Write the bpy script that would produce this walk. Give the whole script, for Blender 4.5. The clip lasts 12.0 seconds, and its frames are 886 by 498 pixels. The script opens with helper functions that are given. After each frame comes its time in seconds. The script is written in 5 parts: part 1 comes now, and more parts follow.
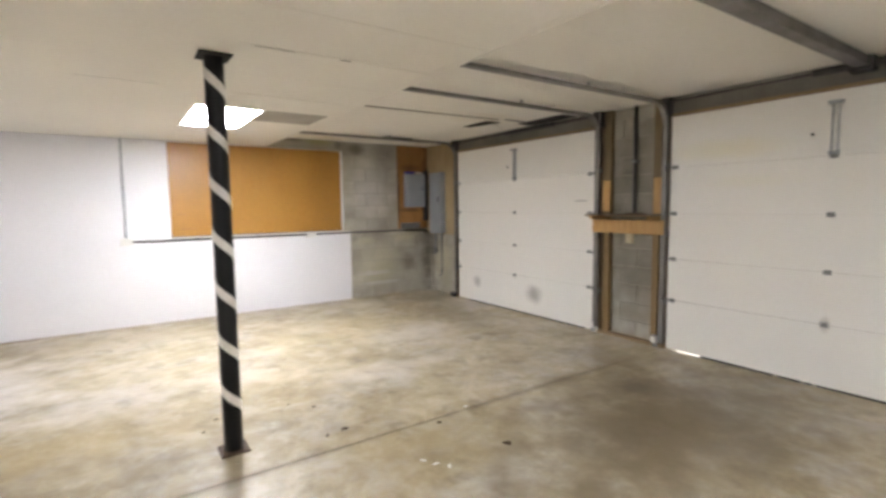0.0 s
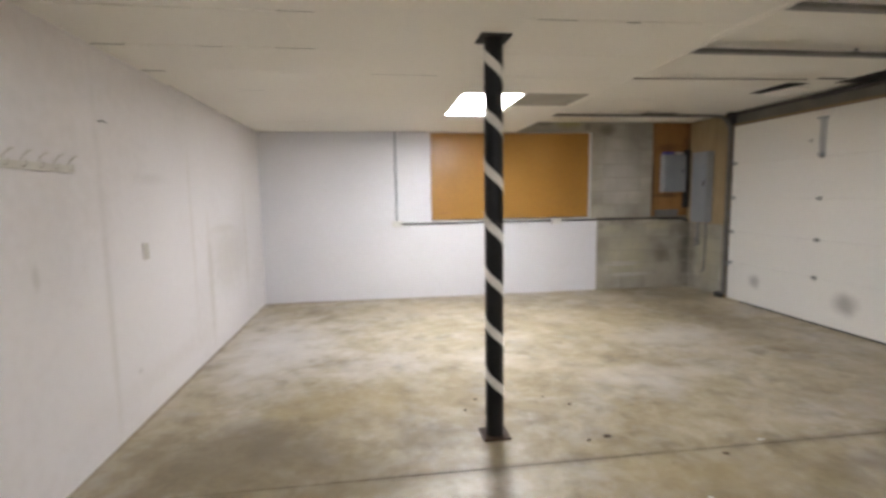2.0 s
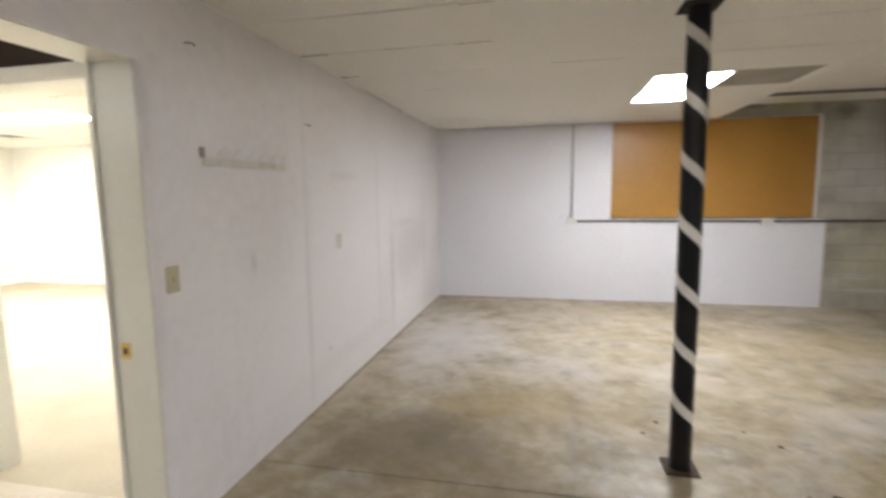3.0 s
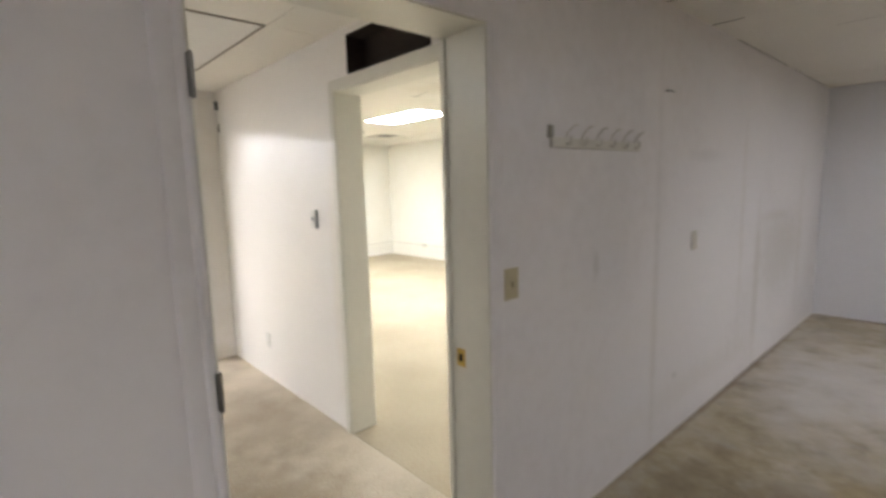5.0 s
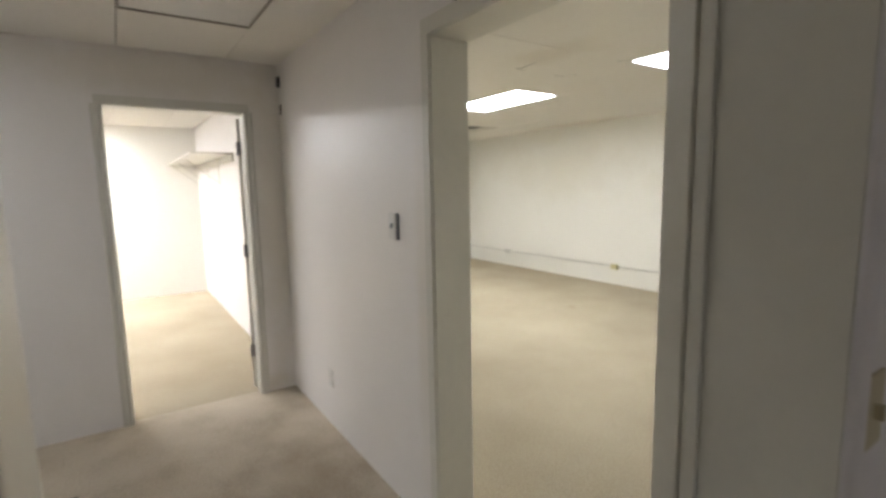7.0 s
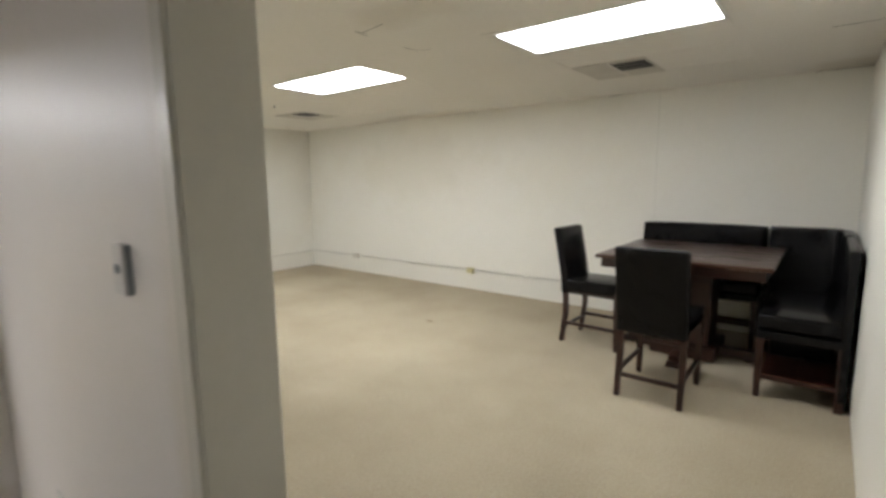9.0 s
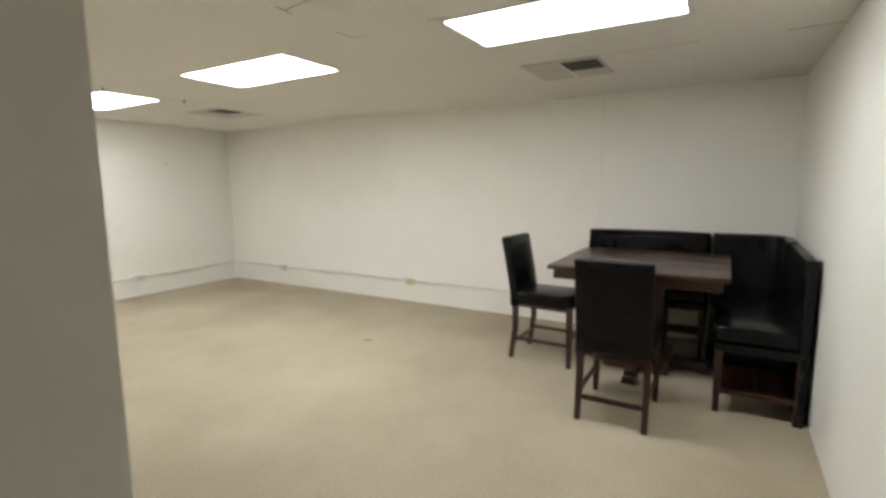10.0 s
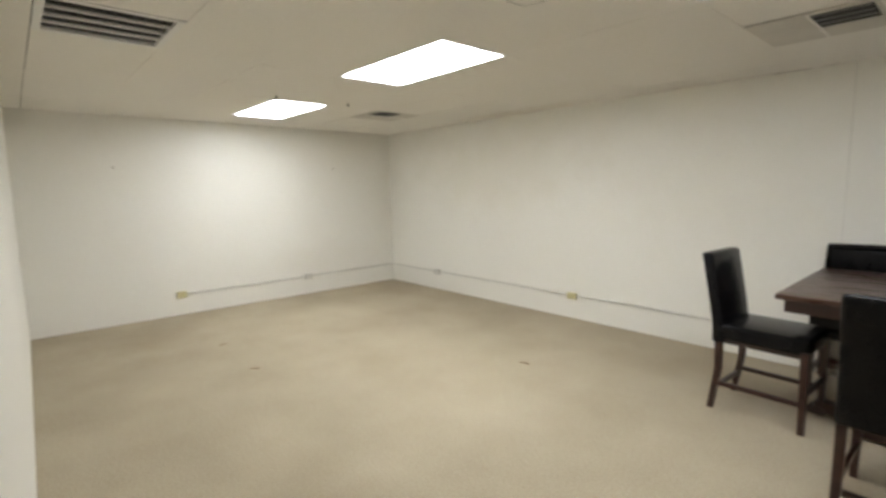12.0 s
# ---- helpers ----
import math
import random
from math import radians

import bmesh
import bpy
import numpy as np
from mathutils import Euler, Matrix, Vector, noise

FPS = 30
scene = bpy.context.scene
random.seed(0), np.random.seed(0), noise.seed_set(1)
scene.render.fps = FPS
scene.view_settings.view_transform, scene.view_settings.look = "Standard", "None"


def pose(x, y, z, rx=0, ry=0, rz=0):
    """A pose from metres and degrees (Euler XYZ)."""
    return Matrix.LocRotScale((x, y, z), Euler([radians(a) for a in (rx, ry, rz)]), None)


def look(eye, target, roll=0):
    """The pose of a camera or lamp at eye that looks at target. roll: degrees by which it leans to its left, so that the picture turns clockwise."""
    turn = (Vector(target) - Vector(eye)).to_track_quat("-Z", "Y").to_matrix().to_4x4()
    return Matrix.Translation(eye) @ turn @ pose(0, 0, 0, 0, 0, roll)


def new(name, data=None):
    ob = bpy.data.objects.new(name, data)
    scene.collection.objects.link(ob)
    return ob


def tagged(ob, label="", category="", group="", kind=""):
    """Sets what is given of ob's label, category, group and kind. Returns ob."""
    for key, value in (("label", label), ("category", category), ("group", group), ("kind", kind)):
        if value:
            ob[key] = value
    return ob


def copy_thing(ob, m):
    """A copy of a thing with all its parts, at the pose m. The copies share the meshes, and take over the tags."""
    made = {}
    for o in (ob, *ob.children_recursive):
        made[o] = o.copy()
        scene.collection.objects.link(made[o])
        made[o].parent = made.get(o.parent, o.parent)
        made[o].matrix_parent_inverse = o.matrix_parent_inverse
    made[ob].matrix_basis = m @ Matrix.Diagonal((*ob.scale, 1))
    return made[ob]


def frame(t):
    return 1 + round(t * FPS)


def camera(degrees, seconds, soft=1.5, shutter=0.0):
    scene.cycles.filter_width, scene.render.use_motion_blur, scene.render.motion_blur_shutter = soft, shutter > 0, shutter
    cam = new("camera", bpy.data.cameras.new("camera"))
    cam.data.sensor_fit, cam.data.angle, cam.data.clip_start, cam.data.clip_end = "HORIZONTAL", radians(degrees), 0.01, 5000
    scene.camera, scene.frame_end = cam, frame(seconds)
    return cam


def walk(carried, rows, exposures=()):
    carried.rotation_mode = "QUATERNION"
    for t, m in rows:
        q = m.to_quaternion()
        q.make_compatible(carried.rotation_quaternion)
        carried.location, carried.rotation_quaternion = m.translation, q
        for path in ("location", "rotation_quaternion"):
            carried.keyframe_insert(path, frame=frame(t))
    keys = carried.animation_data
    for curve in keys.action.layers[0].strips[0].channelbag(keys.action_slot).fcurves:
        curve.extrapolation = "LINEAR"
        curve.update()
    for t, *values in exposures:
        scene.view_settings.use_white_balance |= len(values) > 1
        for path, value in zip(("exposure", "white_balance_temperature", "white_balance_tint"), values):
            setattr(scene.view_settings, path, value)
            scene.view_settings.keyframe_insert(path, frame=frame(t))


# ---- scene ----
cam = camera(85.0, 12.0, soft=3.1, shutter=0.5)
PATH = [
    (0, (1.773, -2.343, 1.517), (2.893, -0.696, 1.339), -0.7),
    (0.5, (1.741, -2.279, 1.519), (2.676, -0.522, 1.324), -0.3),
    (1, (1.712, -2.186, 1.516), (2.464, -0.344, 1.314), -0.3),
    (1.5, (1.661, -2.096, 1.522), (2.183, -0.177, 1.312), -0.7),
    (2, (1.621, -2.017, 1.514), (1.886, -0.047, 1.291), -0.9),
    (2.5, (1.607, -1.952, 1.512), (1.548, 0.033, 1.28), -1.3),
    (3, (1.611, -1.878, 1.514), (1.179, 0.061, 1.284), -0.8),
    (3.5, (1.603, -1.818, 1.509), (0.844, 0.017, 1.279), -0.5),
    (5.3, (1.022, -1.379, 1.528), (-0.546, -0.163, 1.282), -1.3),
    (5.5, (0.94, -1.325, 1.508), (-0.682, -0.178, 1.277), -0.9),
    (6, (0.666, -1.226, 1.497), (-1.029, -0.193, 1.252), -0.3),
    (6.5, (0.43, -1.129, 1.496), (-1.274, -0.11, 1.249), -0.2),
    (6.7, (0.347, -1.09, 1.499), (-1.34, -0.045, 1.248), -0.5),
    (8.3, (-0.237, -0.62, 1.512), (-1.684, 0.732, 1.234), -1.8),
    (8.5, (-0.283, -0.557, 1.516), (-1.677, 0.848, 1.23), -1.4),
    (9, (-0.434, -0.406, 1.525), (-1.6665, 1.1425, 1.242), -0.7),
    (9.5, (-0.580, -0.257, 1.522), (-1.663, 1.402, 1.244), -0.3),
    (10, (-0.737, -0.118, 1.531), (-1.7415, 1.590, 1.265), -0.5),
    (10.5, (-0.857, 0.040, 1.533), (-1.902, 1.724, 1.265), -1.0),
    (11, (-0.964, 0.155, 1.535), (-2.145, 1.748, 1.271), -1.3),
    (11.5, (-1.078, 0.227, 1.535), (-2.424, 1.682, 1.269), -1.1),
    (12, (-1.162, 0.269, 1.538), (-2.644, 1.589, 1.286), -1.0),
]
EXPOSURES = [(0.0, 1.22), (1.0, 0.97), (2.0, 0.76), (3.0, 0.6), (3.5, 0.5), (5.3, -0.33), (6.0, -0.82), (6.7, -1.08), (8.3, -1.46), (9.5, -1.42), (10.5, -1.4), (12.0, -1.42)]
walk(cam, [(t, look(eye, target, roll)) for t, eye, target, roll in PATH], EXPOSURES)

# ---- light ----
world = bpy.data.worlds.new("sky")
scene.world = world
world.use_nodes = True
wn = world.node_tree
sky = wn.nodes.new("ShaderNodeTexSky")
sky.sky_type, sky.sun_disc = "NISHITA", False
sky.sun_elevation, sky.sun_rotation = radians(40), radians(120)
wn.links.new(sky.outputs[0], wn.nodes["Background"].inputs[0])
wn.nodes["Background"].inputs[1].default_value = 0.15
sun = new("sun", bpy.data.lights.new("sun", "SUN"))
sun.data.energy, sun.data.angle, sun.data.color = 4.5, radians(0.5), (1.0, 0.95, 0.88)
sun.matrix_basis = look((20, 8, 18), (0, 0, 0))
LAMP_WARM = (0.965, 0.99, 1.03)
LAMP_COOL = (0.98, 0.987, 1.05)       # older tubes in the garage
LAMP_POWER = {"near": 42.0, "office": 70.0, "far": 47.0, "garage": 30.5, "rear": 74.0, "back": 20.0, "side": 120.0, "side_near": 60.0, "hall": 18.0}


# ---- materials ----
def shader(name, tones, rough=0.6, scale=3.0, fine=40.0, bump=0.1, metal=0.0, spread=0.35, rough_var=0.1,
           stretch=(1, 1, 1), local=False, fine_mix=0.35, random_tone=0.0, coat=0.0, bump_dist=0.01):
    """Two scales of noise between up to three tones, with fine relief."""
    m = bpy.data.materials.new(name)
    m.use_nodes = True
    nt = m.node_tree
    b = nt.nodes["Principled BSDF"]
    co = nt.nodes.new("ShaderNodeTexCoord") if local else nt.nodes.new("ShaderNodeNewGeometry")
    mp = nt.nodes.new("ShaderNodeMapping")
    mp.inputs["Scale"].default_value = stretch
    nt.links.new(co.outputs["Object" if local else "Position"], mp.inputs[0])
    big = nt.nodes.new("ShaderNodeTexNoise")
    big.inputs["Scale"].default_value, big.inputs["Detail"].default_value = scale, 5
    small = nt.nodes.new("ShaderNodeTexNoise")
    small.inputs["Scale"].default_value, small.inputs["Detail"].default_value = fine, 4
    for n in (big, small):
        nt.links.new(mp.outputs[0], n.inputs[0])
    mix = nt.nodes.new("ShaderNodeMix")
    mix.inputs[0].default_value = fine_mix
    nt.links.new(big.outputs[0], mix.inputs[2])
    nt.links.new(small.outputs[0], mix.inputs[3])
    ramp = nt.nodes.new("ShaderNodeValToRGB")
    e = ramp.color_ramp.elements
    e[0].position, e[1].position = 0.5 - spread / 2, 0.5 + spread / 2
    e[0].color, e[1].color = (*tones[0], 1), (*tones[-1], 1)
    if len(tones) == 3:
        e.new(0.5).color = (*tones[1], 1)
    nt.links.new(mix.outputs[0], ramp.inputs[0])
    out = ramp.outputs[0]
    if random_tone:
        info = nt.nodes.new("ShaderNodeObjectInfo")
        rng = nt.nodes.new("ShaderNodeMapRange")
        rng.inputs[3].default_value, rng.inputs[4].default_value = 1 - random_tone, 1 + random_tone
        hsv = nt.nodes.new("ShaderNodeHueSaturation")
        nt.links.new(info.outputs["Random"], rng.inputs[0])
        nt.links.new(rng.outputs[0], hsv.inputs["Value"])
        nt.links.new(out, hsv.inputs["Color"])
        out = hsv.outputs[0]
    nt.links.new(out, b.inputs["Base Color"])
    rr = nt.nodes.new("ShaderNodeMapRange")
    rr.inputs[3].default_value, rr.inputs[4].default_value = max(0.02, rough - rough_var), min(1, rough + rough_var)
    nt.links.new(mix.outputs[0], rr.inputs[0])
    nt.links.new(rr.outputs[0], b.inputs["Roughness"])
    b.inputs["Metallic"].default_value = metal
    b.inputs["Coat Weight"].default_value = coat
    bp = nt.nodes.new("ShaderNodeBump")
    bp.inputs["Strength"].default_value, bp.inputs["Distance"].default_value = bump, bump_dist
    nt.links.new(small.outputs[0], bp.inputs["Height"])
    nt.links.new(bp.outputs[0], b.inputs["Normal"])
    return m


def glow(name, colour, strength):
    m = bpy.data.materials.new(name)
    m.use_nodes = True
    b = m.node_tree.nodes["Principled BSDF"]
    b.inputs["Base Color"].default_value = (0.8, 0.8, 0.8, 1)
    b.inputs["Emission Color"].default_value = (*colour, 1)
    b.inputs["Emission Strength"].default_value = strength
    return m


def concrete_floor():
    """Sealed garage slab: blotched tan and grey, dark oil marks, patches of different gloss."""
    m = bpy.data.materials.new("sealed_concrete")
    m.use_nodes = True
    nt = m.node_tree
    L = nt.links.new
    b = nt.nodes["Principled BSDF"]
    geo = nt.nodes.new("ShaderNodeNewGeometry")

    def tex(scale, detail, distort=0.0, rough=0.55):
        n = nt.nodes.new("ShaderNodeTexNoise")
        n.inputs["Scale"].default_value, n.inputs["Detail"].default_value = scale, detail
        n.inputs["Distortion"].default_value, n.inputs["Roughness"].default_value = distort, rough
        L(geo.outputs["Position"], n.inputs[0])
        return n

    def ramp(src, stops):
        r = nt.nodes.new("ShaderNodeValToRGB")
        e = r.color_ramp.elements
        e[0].position, e[0].color = stops[0][0], (*stops[0][1], 1)
        e[1].position, e[1].color = stops[-1][0], (*stops[-1][1], 1)
        for p, c in stops[1:-1]:
            e.new(p).color = (*c, 1)
        L(src.outputs[0], r.inputs[0])
        return r

    def mixc(fac, a, c, mode="MIX"):
        n = nt.nodes.new("ShaderNodeMix")
        n.data_type, n.blend_type = "RGBA", mode
        if isinstance(fac, float):
            n.inputs[0].default_value = fac
        else:
            L(fac.outputs[0], n.inputs[0])
        L(a, n.inputs[6])
        L(c, n.inputs[7])
        return n.outputs[2]

    base = ramp(tex(0.75, 6, 0.6, 0.55), [(0.34, (0.185, 0.14, 0.07)), (0.46, (0.315, 0.255, 0.142)), (0.56, (0.41, 0.35, 0.225)), (0.68, (0.57, 0.535, 0.475))])
    mid = ramp(tex(2.3, 10, 0.35, 0.68), [(0.36, (0.12, 0.09, 0.048)), (0.46, (0.295, 0.24, 0.135)), (0.55, (0.41, 0.35, 0.23)), (0.66, (0.63, 0.60, 0.55))])
    grain = ramp(tex(70, 4), [(0.3, (0.30, 0.255, 0.17)), (0.7, (0.47, 0.42, 0.32))])
    col = mixc(0.48, base.outputs[0], mid.outputs[0])
    col = mixc(0.10, col, grain.outputs[0])
    blot = ramp(tex(5.5, 8, 0.3, 0.66), [(0.34, (0.16, 0.125, 0.07)), (0.5, (0.39, 0.33, 0.21)), (0.66, (0.60, 0.57, 0.51))])
    col = mixc(0.27, col, blot.outputs[0])
    haze = ramp(tex(1.9, 9, 0.25, 0.68), [(0.50, (0, 0, 0)), (0.66, (0.62, 0.62, 0.62))])
    grey = nt.nodes.new("ShaderNodeRGB")
    grey.outputs[0].default_value = (0.44, 0.415, 0.385, 1)
    col = mixc(haze, col, grey.outputs[0])
    flakes = ramp(tex(5.0, 9, 0.4, 0.66), [(0.52, (0, 0, 0)), (0.72, (0.45, 0.45, 0.45))])
    pale = nt.nodes.new("ShaderNodeRGB")
    pale.outputs[0].default_value = (0.56, 0.50, 0.38, 1)
    col = mixc(flakes, col, pale.outputs[0])
    worn = ramp(tex(3.2, 9, 0.25, 0.68), [(0.53, (0, 0, 0)), (0.72, (0.72, 0.72, 0.72))])
    dark = nt.nodes.new("ShaderNodeRGB")
    dark.outputs[0].default_value = (0.13, 0.105, 0.06, 1)
    col = mixc(worn, col, dark.outputs[0])
    L(col, b.inputs["Base Color"])
    rr = ramp(tex(1.3, 8, 0.1), [(0.25, (0.27, 0.27, 0.27)), (0.75, (0.55, 0.55, 0.55))])
    L(rr.outputs[0], b.inputs["Roughness"])
    bp = nt.nodes.new("ShaderNodeBump")
    bp.inputs["Strength"].default_value, bp.inputs["Distance"].default_value = 0.10, 0.004
    L(tex(18, 6).outputs[0], bp.inputs["Height"])
    L(bp.outputs[0], b.inputs["Normal"])
    return m


M = {}
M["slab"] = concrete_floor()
M["carpet"] = shader("tan_carpet", [(0.285, 0.235, 0.155), (0.39, 0.332, 0.232), (0.475, 0.412, 0.296)], 0.95, 1.3, 85, 0.85, spread=0.40, fine_mix=0.6, bump_dist=0.008)
M["hall_carpet"] = shader("stained_hall_carpet", [(0.33, 0.272, 0.195), (0.49, 0.425, 0.328), (0.58, 0.515, 0.415)], 0.95, 2.6, 70, 0.9, spread=0.42, fine_mix=0.34, bump_dist=0.009)
M["garage_wall"] = shader("scuffed_white_wall_paint", [(0.68, 0.645, 0.632), (0.78, 0.75, 0.748), (0.815, 0.79, 0.788)], 0.42, 0.8, 14, 0.06, spread=0.5, fine_mix=0.3)
M["block_paint"] = shader("white_painted_block", [(0.70, 0.695, 0.72), (0.77, 0.765, 0.795)], 0.5, 1.2, 30, 0.25, spread=0.5)
M["office_wall"] = shader("cream_white_wall_paint", [(0.785, 0.762, 0.690), (0.835, 0.818, 0.752)], 0.5, 0.6, 22, 0.08, spread=0.6)
M["hall_wall"] = shader("glossy_white_hall_paint", [(0.79, 0.76, 0.73), (0.85, 0.82, 0.79)], 0.40, 0.8, 6, 0.01, spread=0.6, rough_var=0.02)
M["trim"] = shader("off_white_trim_paint", [(0.62, 0.60, 0.53), (0.71, 0.69, 0.615)], 0.35, 2.0, 25, 0.05, spread=0.6)
M["tile"] = shader("ceiling_board", [(0.745, 0.715, 0.65), (0.83, 0.805, 0.745)], 0.85, 0.7, 45, 0.15, spread=0.6)
M["vent_grey"] = shader("greyed_vent_panel", [(0.55, 0.52, 0.455), (0.63, 0.60, 0.535)], 0.85, 3, 45, 0.15)
M["tile_stained"] = shader("stained_ceiling_board", [(0.32, 0.295, 0.25), (0.40, 0.375, 0.32)], 0.9, 3, 45, 0.15)
M["plenum"] = shader("dark_plenum", [(0.03, 0.027, 0.022), (0.06, 0.052, 0.042)], 0.95, 3, 30, 0.1)
M["block"] = shader("bare_concrete_block", [(0.26, 0.238, 0.185), (0.38, 0.357, 0.293), (0.50, 0.476, 0.41)], 0.9, 2.6, 55, 0.7, spread=0.42, random_tone=0.13, bump_dist=0.006)
M["lintel"] = shader("grimy_lintel_concrete", [(0.12, 0.11, 0.095), (0.21, 0.195, 0.17)], 0.9, 3, 50, 0.4)
M["mortar"] = shader("grey_mortar", [(0.30, 0.28, 0.22), (0.39, 0.37, 0.31)], 0.95, 4, 60, 0.5)
M["board"] = shader("varnished_orange_board", [(0.30, 0.145, 0.027), (0.385, 0.193, 0.036), (0.44, 0.235, 0.054)], 0.38, 1.5, 30, 0.04, stretch=(1, 1, 0.5), spread=0.6)
M["ply"] = shader("orange_plywood", [(0.26, 0.122, 0.035), (0.40, 0.205, 0.068)], 0.6, 5, 40, 0.1, stretch=(3, 3, 0.4))
M["pale_ply"] = shader("pale_plywood", [(0.31, 0.23, 0.12), (0.43, 0.335, 0.195)], 0.65, 5, 40, 0.1, stretch=(3, 3, 0.4))
M["lumber"] = shader("yellow_pine_lumber", [(0.38, 0.21, 0.068), (0.54, 0.34, 0.128)], 0.6, 6, 50, 0.12, stretch=(4, 4, 0.35))
M["old_lumber"] = shader("brown_weathered_lumber", [(0.17, 0.115, 0.06), (0.30, 0.215, 0.12)], 0.7, 6, 50, 0.15, stretch=(4, 0.4, 4))
M["beam_wood"] = shader("aged_jamb_lumber", [(0.15, 0.098, 0.04), (0.27, 0.178, 0.078)], 0.7, 6, 50, 0.15, stretch=(4, 4, 0.35))
M["gdoor"] = shader("cream_white_door_steel", [(0.735, 0.72, 0.675), (0.79, 0.78, 0.74)], 0.42, 0.9, 60, 0.08, spread=0.6)


def add_stains_and_shade(m, spots, tone, wobble=0.5, grain=9):
    """Soft spots of dirt and of painted-in shade, with the given centre, radius and weight, worked into a paint."""
    nt = m.node_tree
    b = nt.nodes["Principled BSDF"]
    geo = nt.nodes.new("ShaderNodeNewGeometry")
    nz = nt.nodes.new("ShaderNodeTexNoise")
    nz.inputs["Scale"].default_value, nz.inputs["Detail"].default_value = grain, 6
    nt.links.new(geo.outputs["Position"], nz.inputs[0])
    src = b.inputs["Base Color"].links[0].from_socket
    for centre, radius, weight in spots:
        d = nt.nodes.new("ShaderNodeVectorMath")
        d.operation = "SUBTRACT"
        d.inputs[1].default_value = centre
        sc = nt.nodes.new("ShaderNodeVectorMath")
        sc.operation = "DIVIDE"
        sc.inputs[1].default_value = radius
        ln = nt.nodes.new("ShaderNodeVectorMath")
        ln.operation = "LENGTH"
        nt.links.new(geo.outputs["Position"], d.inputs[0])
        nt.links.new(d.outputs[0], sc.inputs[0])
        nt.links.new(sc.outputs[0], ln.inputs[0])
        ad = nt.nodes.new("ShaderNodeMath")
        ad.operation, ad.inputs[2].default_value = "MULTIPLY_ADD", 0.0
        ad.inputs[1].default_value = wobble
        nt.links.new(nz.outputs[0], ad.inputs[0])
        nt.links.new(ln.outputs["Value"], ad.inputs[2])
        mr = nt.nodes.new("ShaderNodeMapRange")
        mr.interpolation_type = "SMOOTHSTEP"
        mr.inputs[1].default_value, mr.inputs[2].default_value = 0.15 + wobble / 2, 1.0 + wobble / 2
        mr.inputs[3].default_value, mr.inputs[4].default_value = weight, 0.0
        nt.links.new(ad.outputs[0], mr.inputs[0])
        mx = nt.nodes.new("ShaderNodeMix")
        mx.data_type = "RGBA"
        mx.inputs[7].default_value = (*tone, 1)
        nt.links.new(mr.outputs[0], mx.inputs[0])
        nt.links.new(src, mx.inputs[6])
        src = mx.outputs[2]
    nt.links.new(src, b.inputs["Base Color"])


add_stains_and_shade(M["slab"], [((4.0, 3.3, 0), (1.2, 0.8, 1), 0.40), ((1.4, 1.5, 0), (0.9, 0.6, 1), 0.45), ((2.2, 4.3, 0), (1.6, 0.6, 1), 0.35), ((3.3, 0.2, 0), (0.8, 0.6, 1), 0.3)], (0.37, 0.29, 0.135), 1.6, 2.6)
# the widest spot makes the slab darker and browner towards the second door
add_stains_and_shade(M["slab"], [((4.9, -0.55, 0), (2.0, 1.1, 1), 0.85), ((3.6, 0.0, 0), (0.8, 0.5, 1), 0.22), ((0.75, 0.85, 0), (0.8, 0.55, 1), 0.55), ((1.5, 0.5, 0), (0.8, 0.3, 1), 0.35), ((5.7, 0.6, 0), (0.6, 0.6, 1), 0.4),
                        ((5.6, 2.9, 0), (0.5, 1.2, 1), 0.3), ((3.2, -1.0, 0), (1.2, 0.8, 1), 0.35), ((5.2, 0.2, 0), (0.8, 0.5, 1), 0.35), ((5.9, 4.4, 0), (0.7, 0.5, 1), 0.35)], (0.125, 0.095, 0.05), 1.6, 3.2)
add_stains_and_shade(M["slab"], [((0.6, 2.9, 0), (0.9, 1.5, 1), 0.6), ((1.6, 2.2, 0), (0.7, 0.5, 1), 0.28), ((2.6, 2.3, 0), (0.6, 0.4, 1), 0.3), ((3.78, 1.57, 0), (0.7, 0.4, 1), 0.3), ((4.6, 2.5, 0), (0.8, 0.5, 1), 0.4)], (0.63, 0.605, 0.60), 1.6, 3.2)
add_stains_and_shade(M["slab"], [((5.31, 0.01, 0), (0.30, 0.20, 1), 0.75), ((1.9, 0.85, 0), (0.4, 0.25, 1), 0.35), ((0.95, 1.0, 0), (0.3, 0.4, 1), 0.4), ((4.6, 0.46, 0), (1.4, 0.07, 1), 0.45), ((2.2, 0.455, 0), (1.8, 0.05, 1), 0.4)], (0.10, 0.08, 0.055), 0.8, 7)
add_stains_and_shade(M["slab"], [((0.9, 0.7, 0), (1.1, 0.9, 1), 0.35), ((4.4, -0.9, 0), (1.6, 0.8, 1), 0.35)], (0.15, 0.115, 0.06), 2.0, 7)
add_stains_and_shade(M["carpet"], [((-6.9, 1.3, 0), (1.2, 0.8, 1), 0.22), ((-3.2, 1.2, 0), (1.4, 0.7, 1), 0.16), ((-0.6, 2.4, 0), (0.5, 1.2, 1), 0.18), ((-7.0, 4.6, 0), (1.0, 0.4, 1), 0.2), ((-4.9, 2.6, 0), (0.8, 0.5, 1), 0.12)], (0.26, 0.20, 0.12), 1.2, 4)
add_stains_and_shade(M["hall_carpet"], [((-0.9, -0.7, 0), (0.9, 0.6, 1), 0.45), ((-2.0, -0.35, 0), (1.0, 0.4, 1), 0.3)], (0.20, 0.145, 0.085), 1.4, 6)
